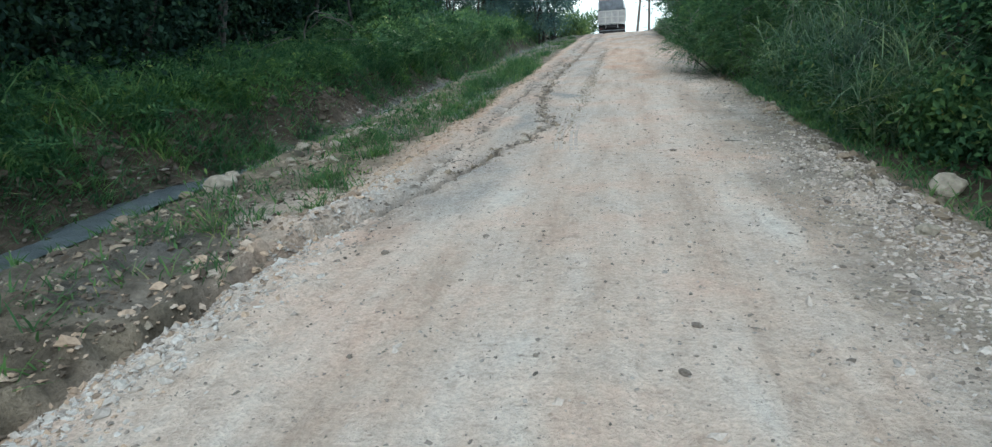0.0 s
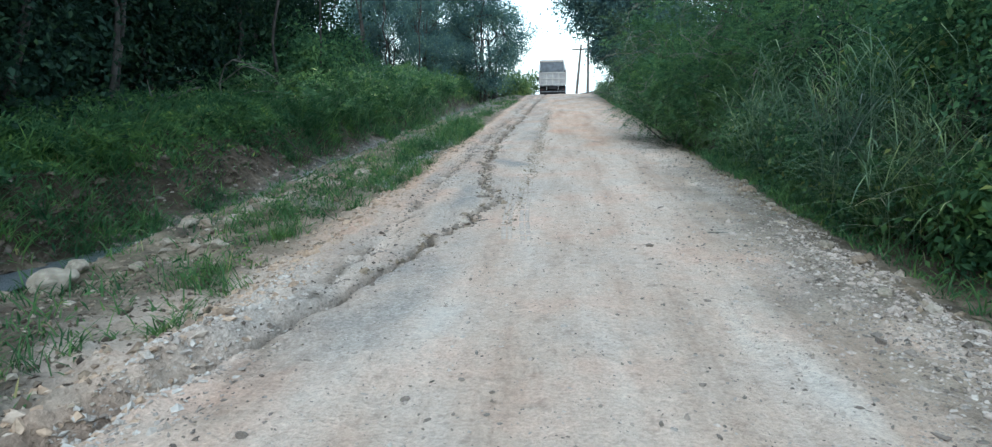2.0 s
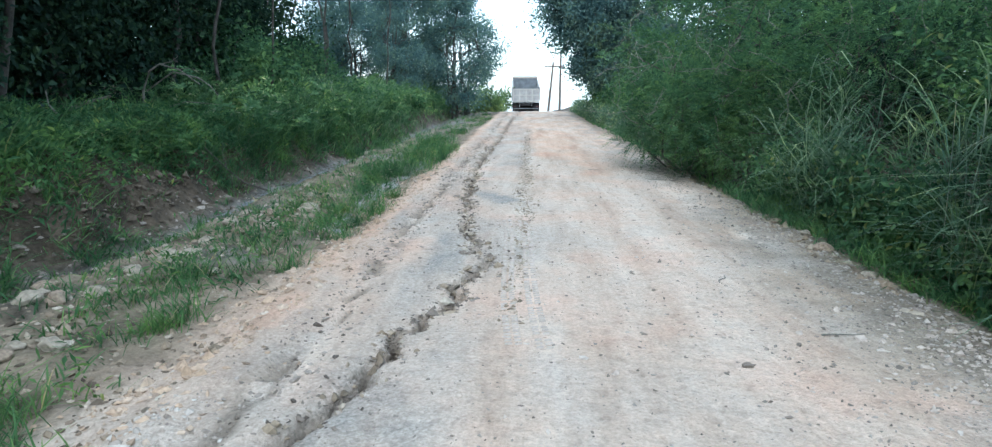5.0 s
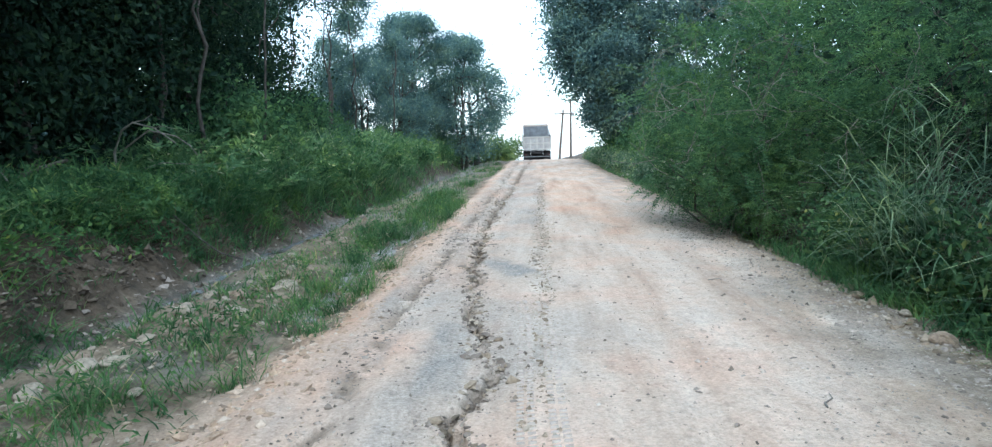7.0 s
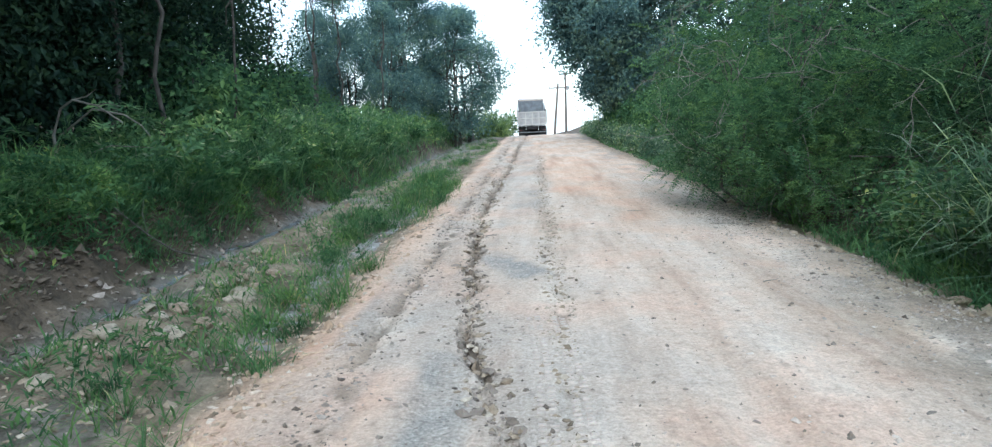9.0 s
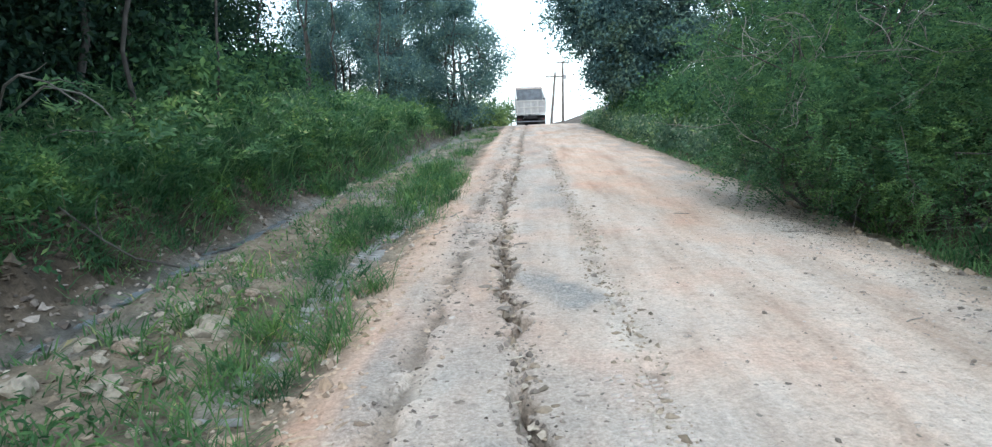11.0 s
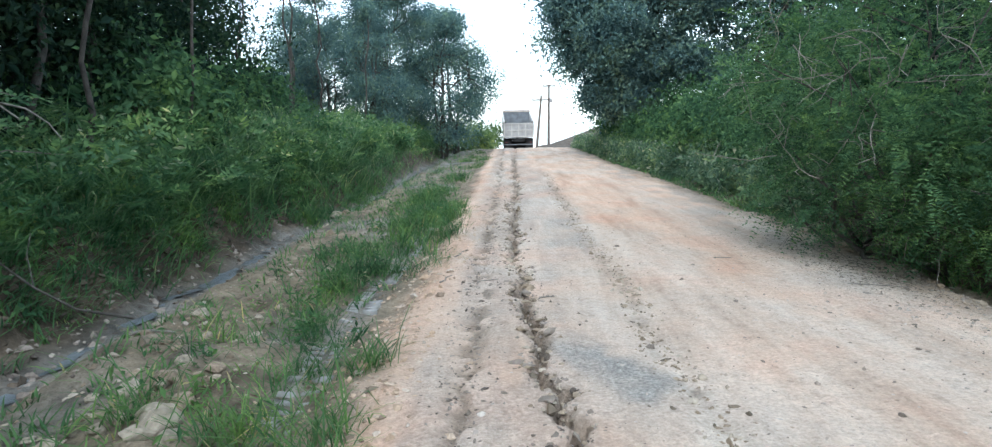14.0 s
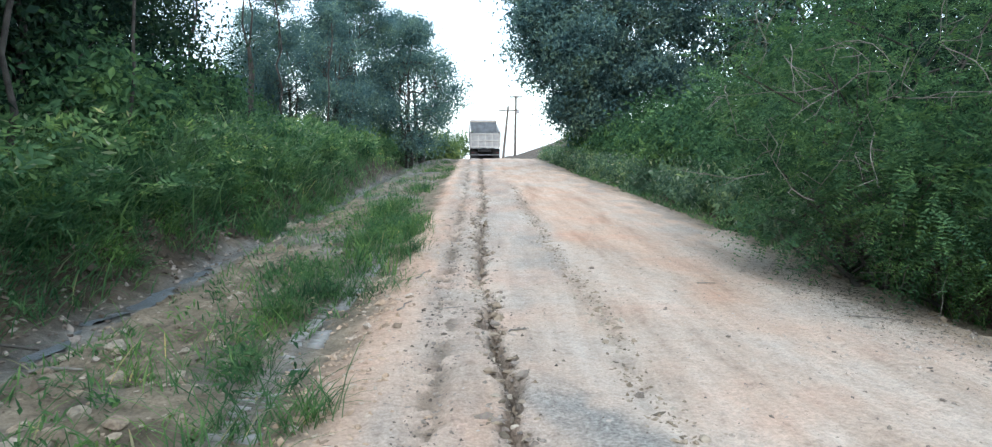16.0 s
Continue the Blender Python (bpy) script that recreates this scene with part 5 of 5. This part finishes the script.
for k, (x, y, s) in enumerate(((0.55, 7.37, 0.12), (0.95, 7.7, 0.08), (-1.62, 4.15, 0.11), (-0.76, 13.6, 0.13), (0.22, 9.25, 0.07), (-0.56, 4.58, 0.05), (1.55, 5.3, 0.13), (1.35, 5.6, 0.08), (0.2, 4.3, 0.06), (0.35, 3.05, 0.10),
                               (0.62, 3.2, 0.06), (0.25, 2.6, 0.10), (0.95, 2.75, 0.08), (0.42, 4.2, 0.06), (1.25, 3.9, 0.07), (-0.1, 3.6, 0.05), (1.1, 4.5, 0.06), (1.31, 16.0, 0.07), (0.9, 13.46, 0.06), (-0.1, 15.4, 0.07),
                               (0.24, 12.5, 0.07), (0.74, 14.3, 0.06), (0.41, 13.5, 0.05), (-0.4, 17.2, 0.09), (-0.9, 19.1, 0.09), (0.2, 16.1, 0.07), (1.0, 11.6, 0.06), (-0.05, 10.8, 0.06), (0.7, 6.1, 0.05), (-0.9, 6.4, 0.06))):
    ob = new("clod", CLODS[k % 3])
    ob.matrix_world = pose(x, y, hz(x, y) + s * 0.05, 0, 0, k * 77) @ Matrix.Diagonal((s * 0.66, s * 0.34, s * 0.5, 1))
    tagged(ob, "dark earth clod lying loose on the road", "clod", "clods on the road")


# ---- tyre print pressed into the wet verge ----
def tyre_print():
    vs, fs = [], []
    y = 11.2
    k = 0
    rr = np.random.default_rng(171)
    while y < 19.0:
        x = -2.93 + 0.05 * math.sin(y * 0.7)
        for sgn in (-1, 1):
            x0, x1 = (x - 0.14, x - 0.015) if sgn < 0 else (x + 0.015, x + 0.14)
            yy0, yy1 = (y + 0.03, y) if sgn < 0 else (y, y + 0.03)
            z = float(height(np.array([x]), np.array([y]))[0])
            if rr.random() < 0.82 - 0.6 * (math.sin(y * 2.3) > 0.5):
                b = [(x0, yy0 - 0.02, z - 0.02), (x1, yy1 - 0.02, z - 0.02), (x1, yy1 + 0.018, z - 0.02), (x0, yy0 + 0.018, z - 0.02),
                     (x0 + 0.01, yy0 - 0.013, z + 0.012), (x1 - 0.005, yy1 - 0.013, z + 0.012), (x1 - 0.005, yy1 + 0.013, z + 0.012), (x0 + 0.01, yy0 + 0.013, z + 0.012)]
                vs += [tuple(np.array(p) + rr.normal(0, 0.006, 3)) for p in b]
                fs += [[k + i for i in q] for q in ((4, 5, 6, 7), (0, 1, 5, 4), (1, 2, 6, 5), (2, 3, 7, 6), (3, 0, 4, 7))]
                k += 8
        y += 0.078
    mud = plain("grey_wet_mud", (0.29, 0.29, 0.275), 0.5, 0, 0.7, 12.0, 0.4, 0.55)
    tagged(new("tyre_print", mesh_of("tyre_print", np.array(vs), np.array(fs), mud)), "ridged tyre print pressed into grey wet mud", "tyre print", kind="stuff")


tyre_print()


def tread_tracks():
    """Two fine lugged tracks of a narrow tyre in the dusty clay beside the crack."""
    dust = plain("pressed_clay_dust", (0.50, 0.43, 0.37), 0.95, 0, 0.5, 14.0, 0.4, 0.75)
    rr = np.random.default_rng(172)
    vs, fs, k = [], [], 0
    for x0 in (-0.80, -0.62):
        for y in np.arange(7.6, 11.6, 0.055):
            x = x0 - 0.10 * (y - 9.5) / 2 + 0.03 * math.sin(1.3 * y)
            if rr.random() < 0.18:
                continue
            for dx in (-0.03, 0.03):
                z = hz(x + dx, y)
                for px, py, pz in ((-0.024, -0.012, -0.01), (0.024, -0.004, -0.01), (0.024, 0.020, -0.01), (-0.024, 0.012, -0.01),
                                   (-0.020, -0.008, 0.008), (0.020, 0.0, 0.008), (0.020, 0.016, 0.008), (-0.020, 0.008, 0.008)):
                    vs.append((x + dx + px, y + py, z + pz + rr.normal(0, 0.0015)))
                fs += [[k + i for i in q] for q in ((4, 5, 6, 7), (0, 1, 5, 4), (1, 2, 6, 5), (2, 3, 7, 6), (3, 0, 4, 7))]
                k += 8
    tagged(new("tread_marks", mesh_of("tread_marks", np.array(vs), np.array(fs), dust)), "narrow lugged tyre marks pressed into the pale clay road", "tyre marks", kind="stuff")


tread_tracks()


# ---- the tipper truck on the brow ----
P_GREY = plain("dusty_grey_paint", (0.42, 0.41, 0.395), 0.6, 0, 0.6, 2.5, 0.1, 0.7)
P_BEIGE = plain("dusty_beige_paint", (0.53, 0.51, 0.475), 0.6, 0, 0.6, 2.5, 0.1, 0.75)
P_WHITE = plain("white_cab_paint", (0.75, 0.75, 0.73), 0.35, 0, 0.4, 1.5, 0.05, 0.85)
P_STEEL = plain("worn_bed_steel", (0.24, 0.255, 0.27), 0.5, 0.1, 0.7, 3.0, 0.1, 0.65)
P_DARK = plain("oily_chassis_steel", (0.03, 0.03, 0.032), 0.7, 0.2, 0.5, 4.0, 0.1, 0.6)
P_RUBBER = plain("tyre_rubber", (0.025, 0.025, 0.026), 0.85, 0, 0.5, 8.0, 0.2, 0.7)
P_RED = plain("red_lamp_lens", (0.10, 0.02, 0.018), 0.4, 0, 0.2, 9.0, 0.02, 0.8)
P_ORANGE = plain("faded_orange_rim", (0.62, 0.51, 0.43), 0.6, 0, 0.5, 4.0, 0.1, 0.75)
P_GLASS = plain("dark_cab_glass", (0.03, 0.035, 0.04), 0.05, 0, 0.1, 2.0, 0.0, 0.8)


def box(bm, x0, x1, y0, y1, z0, z1, bevel=0.015):
    g = bmesh.ops.create_cube(bm, size=1)
    for v in g["verts"]:
        v.co = Vector(((x0 + x1) / 2 + v.co.x * (x1 - x0), (y0 + y1) / 2 + v.co.y * (y1 - y0), (z0 + z1) / 2 + v.co.z * (z1 - z0)))
    if bevel:
        es = list({e for v in g["verts"] for e in v.link_edges})
        bmesh.ops.bevel(bm, geom=es, offset=bevel, segments=2, affect="EDGES")
    return bm


def box_part(name, dims, mat, parent, label="", bevel=0.015):
    return part(name, box(bmesh.new(), *dims, bevel), mat, parent, label)


def lathe(profile, sides=28):
    """A ring about the x axis from (x, radius) pairs."""
    bm = bmesh.new()
    rings = [[bm.verts.new((x, rad * math.cos(2 * math.pi * k / sides), rad * math.sin(2 * math.pi * k / sides))) for k in range(sides)] for x, rad in profile]
    for a, b in zip(rings, rings[1:]):
        for k in range(sides):
            bm.faces.new((a[k], a[(k + 1) % sides], b[(k + 1) % sides], b[k]))
    bm.normal_update()
    return bm


def wheel(parent, x, y):
    w = part("wheel", lathe([(-0.11, 0.05), (-0.11, 0.14), (-0.03, 0.16), (0.03, 0.16), (0.11, 0.14), (0.11, 0.05)]), P_DARK, parent, "steel wheel with dusty tyre")
    w.location = (x, y, 0.5)
    part("tyre", lathe([(-0.09, 0.29), (-0.14, 0.36), (-0.14, 0.45), (-0.11, 0.495), (0, 0.505), (0.11, 0.495), (0.14, 0.45), (0.14, 0.36), (0.09, 0.29), (-0.09, 0.29)]), P_RUBBER, w)
    part("rim", lathe([(-0.10, 0.29), (-0.05, 0.27), (0.0, 0.12), (0.05, 0.27), (0.10, 0.29)]), P_GREY, w)
    return w


def truck():
    t = tagged(new("tipper_truck"), "dusty grey tipper truck with half-raised bed stopped on the brow", "truck")
    for sx in (-1, 1):
        box_part("chassis_rail", (sx * 0.42 - 0.06, sx * 0.42 + 0.06, 0.1, 7.2, 0.72, 0.98), P_DARK, t)
        box_part("mud_flap", (sx * 0.9 - 0.32, sx * 0.9 + 0.32, 0.52, 0.545, 0.12, 0.95), P_RUBBER, t, bevel=0.005)
        lamp = box_part("tail_light", (sx * 1.02 - 0.11, sx * 1.02 + 0.11, -0.05, 0.0, 0.60, 0.68), P_RED, t, "red tail light cluster", 0.012)
        box_part("lamp_housing", (sx * 0.98 - 0.18, sx * 0.98 + 0.18, 0.0, 0.06, 0.56, 0.72), P_DARK, lamp)
    box_part("bumper", (-1.22, 1.22, -0.02, 0.12, 0.42, 0.50), P_STEEL, t, "pale rear under-run bumper", 0.025)
    box_part("cross_member", (-0.5, 0.5, 0.1, 0.25, 0.70, 0.96), P_DARK, t)
    box_part("axle", (-0.95, 0.95, 1.25, 1.40, 0.42, 0.58), P_DARK, t)
    box_part("axle", (-0.95, 0.95, 2.55, 2.70, 0.42, 0.58), P_DARK, t)
    # Differential widened into a dark block that fills the shaded gap underneath.
    box_part("differential_filler", (-0.62, 0.62, 1.42, 1.75, 0.10, 0.74), P_DARK, t, bevel=0.08)
    box_part("fuel_tank", (-1.1, -0.6, 3.4, 4.4, 0.3, 0.8), P_DARK, t, bevel=0.06)
    box_part("hoist_ram", (-0.1, 0.1, 3.6, 3.8, 0.9, 1.7), P_STEEL, t)
    for y in (1.32, 2.62):
        for x in (-1.08, -0.76, 0.76, 1.08):
            wheel(t, x, y)
    for x in (-1.0, 1.0):
        wheel(t, x, 6.2)
    # tipping bed, hinged at its rear
    bed = box_part("bed", (-1.22, 1.22, 0.0, 4.7, 0.0, 0.14), P_STEEL, t, "worn steel tipping bed tilted up")
    bed.matrix_basis = pose(0, 0.12, 1.02, 10, 0, 0)
    for sx in (-1, 1):
        side = box_part("side_wall", (sx * 1.20 - 0.04, sx * 1.20 + 0.04, 0.0, 4.7, 0.14, 1.3), P_GREY, bed)
        for k in range(5):
            box_part("rib", (sx * 1.25 - 0.03, sx * 1.25 + 0.03, 0.3 + k * 1.0, 0.42 + k * 1.0, 0.1, 1.25), P_GREY, bed)
        box_part("top_rail", (sx * 1.20 - 0.06, sx * 1.20 + 0.06, 0.0, 4.7, 1.27, 1.36), P_BEIGE, bed)
    box_part("front_wall", (-1.18, 1.18, 4.6, 4.7, 0.14, 1.55), P_STEEL, bed)
    box_part("front_rim", (-1.22, 1.22, 4.56, 4.74, 1.52, 1.66), P_ORANGE, bed, "faded orange top rim")
    box_part("visor", (-1.15, 1.15, 4.72, 5.5, 1.58, 1.64), P_GREY, bed)
    # tailgate, hanging upright
    gate = box_part("tailgate", (-1.2, 1.2, -0.02, 0.03, 1.05, 2.22), P_GREY, t, "ribbed beige tailgate hanging shut")
    for x in (-1.17, -0.58, 0.0, 0.58, 1.17):
        box_part("upright_rib", (x - 0.045, x + 0.045, -0.085, -0.018, 1.05, 2.22), P_BEIGE, gate)
    for z in (1.10, 1.64, 2.17):
        box_part("cross_rib", (-1.2, 1.2, -0.075, -0.016, z - 0.05, z + 0.05), P_BEIGE, gate)
    for sx in (-1, 1):
        box_part("hinge", (sx * 1.1 - 0.05, sx * 1.1 + 0.05, -0.05, 0.12, 2.2, 2.34), P_DARK, gate)
    # cab
    cab = box_part("cab", (-1.15, 1.15, 5.5, 7.3, 0.75, 2.35), P_WHITE, t, "white truck cab", 0.12)
    box_part("rear_window", (-0.6, 0.6, 5.47, 5.5, 1.65, 2.1), P_GLASS, cab, bevel=0.01)
    box_part("windscreen", (-1.0, 1.0, 7.29, 7.32, 1.5, 2.15), P_GLASS, cab, bevel=0.01)
    for sx in (-1, 1):
        mirror = box_part("mirror", (sx * 1.42 - 0.10, sx * 1.42 + 0.10, 6.9, 6.99, 1.55, 2.0), P_DARK, t, "dark wing mirror", 0.03)
        box_part("mirror_arm", (min(sx * 1.12, sx * 1.34), max(sx * 1.12, sx * 1.34), 6.93, 6.96, 1.9, 1.93), P_DARK, mirror, bevel=0.004)
    t.matrix_world = pose(-0.75, 65.0, hz(-0.75, 66.1) - 0.02, -1.5, 0, 1.5)
    return t


truck()


# ---- power poles beyond the brow ----
M_POLE = plain("weathered_pole_wood", (0.16, 0.13, 0.11), 0.9, 0, 0.7, 4.0, 0.4, 0.6)
M_PORCELAIN = plain("brown_porcelain", (0.12, 0.06, 0.04), 0.25, 0, 0.2, 9.0, 0.02, 0.8)


def pole(label, x, y, top, lean, arm_z, arm, box_on):
    root = tagged(new("power_pole"), label, "power pole", "power poles")
    root.location = (x, y, hz(x, y))
    h = top - hz(x, y)
    v, f = tube([(lean * k / 8, 0, -0.3 if k == 0 else h * k / 8) for k in range(9)], np.linspace(0.20, 0.14, 9), 10)
    part_of("shaft", mesh_of("shaft", v, f, M_POLE), root)
    az = arm_z - hz(x, y)
    cx = lean * az / h
    arm_ob = box_part("crossarm", (cx - arm, cx + arm, -0.22, -0.1, az - 0.09, az + 0.09), M_POLE, root)
    for k in (-0.9, -0.3, 0.3, 0.9):
        bm = bmesh.new()
        bmesh.ops.create_cone(bm, segments=10, radius1=0.06, radius2=0.035, depth=0.2, cap_ends=True, matrix=Matrix.Translation((cx + k * arm, -0.15, az + 0.16)))
        part("insulator", bm, M_PORCELAIN, arm_ob, "brown porcelain insulator")
    if box_on:
        box_part("meter_box", (cx + 0.02, cx + 0.5, -0.45, -0.15, az - 2.3, az - 1.7), P_GREY, root, "pale grey steel box", 0.03)
    return root


pole("leaning wooden power pole with a crossarm", 2.45, 105.0, 5.5, 0.72, 4.85, 1.3, False)
pole("upright wooden power pole with a crossarm and box", 4.2, 106.0, 7.0, 0.1, 6.8, 0.9, True)


# ---- fallen leaves under the overhanging bush, dark to stand in for its shadow ----
rl = np.random.default_rng(191)
nl = 1100
lx, ly = 2.0 - np.abs(rl.normal(0, 0.36, nl)), rl.normal(16.3, 0.95, nl)
pl = np.stack([lx, ly, height(lx, ly) + 0.012], 1)
vl, fl = leaves(pl, 0.045, 0.018, rl, 0.0)
vl[:, 2] = height(vl[:, 0], vl[:, 1]) + 0.006 + 0.25 * np.abs(vl[:, 2] - np.repeat(pl[:, 2], 4))
M_LITTER = leaf_material("shadow_dark_litter", (0.08, 0.07, 0.05), (0.20, 0.165, 0.115), None, 0.05, 0.8)
tagged(new("litter_and_shadow", mesh_of("litter_and_shadow", vl, fl, M_LITTER, False)), "fallen leaves on the road, dark to stand in for the bush's shadow", "leaf litter", kind="stuff")
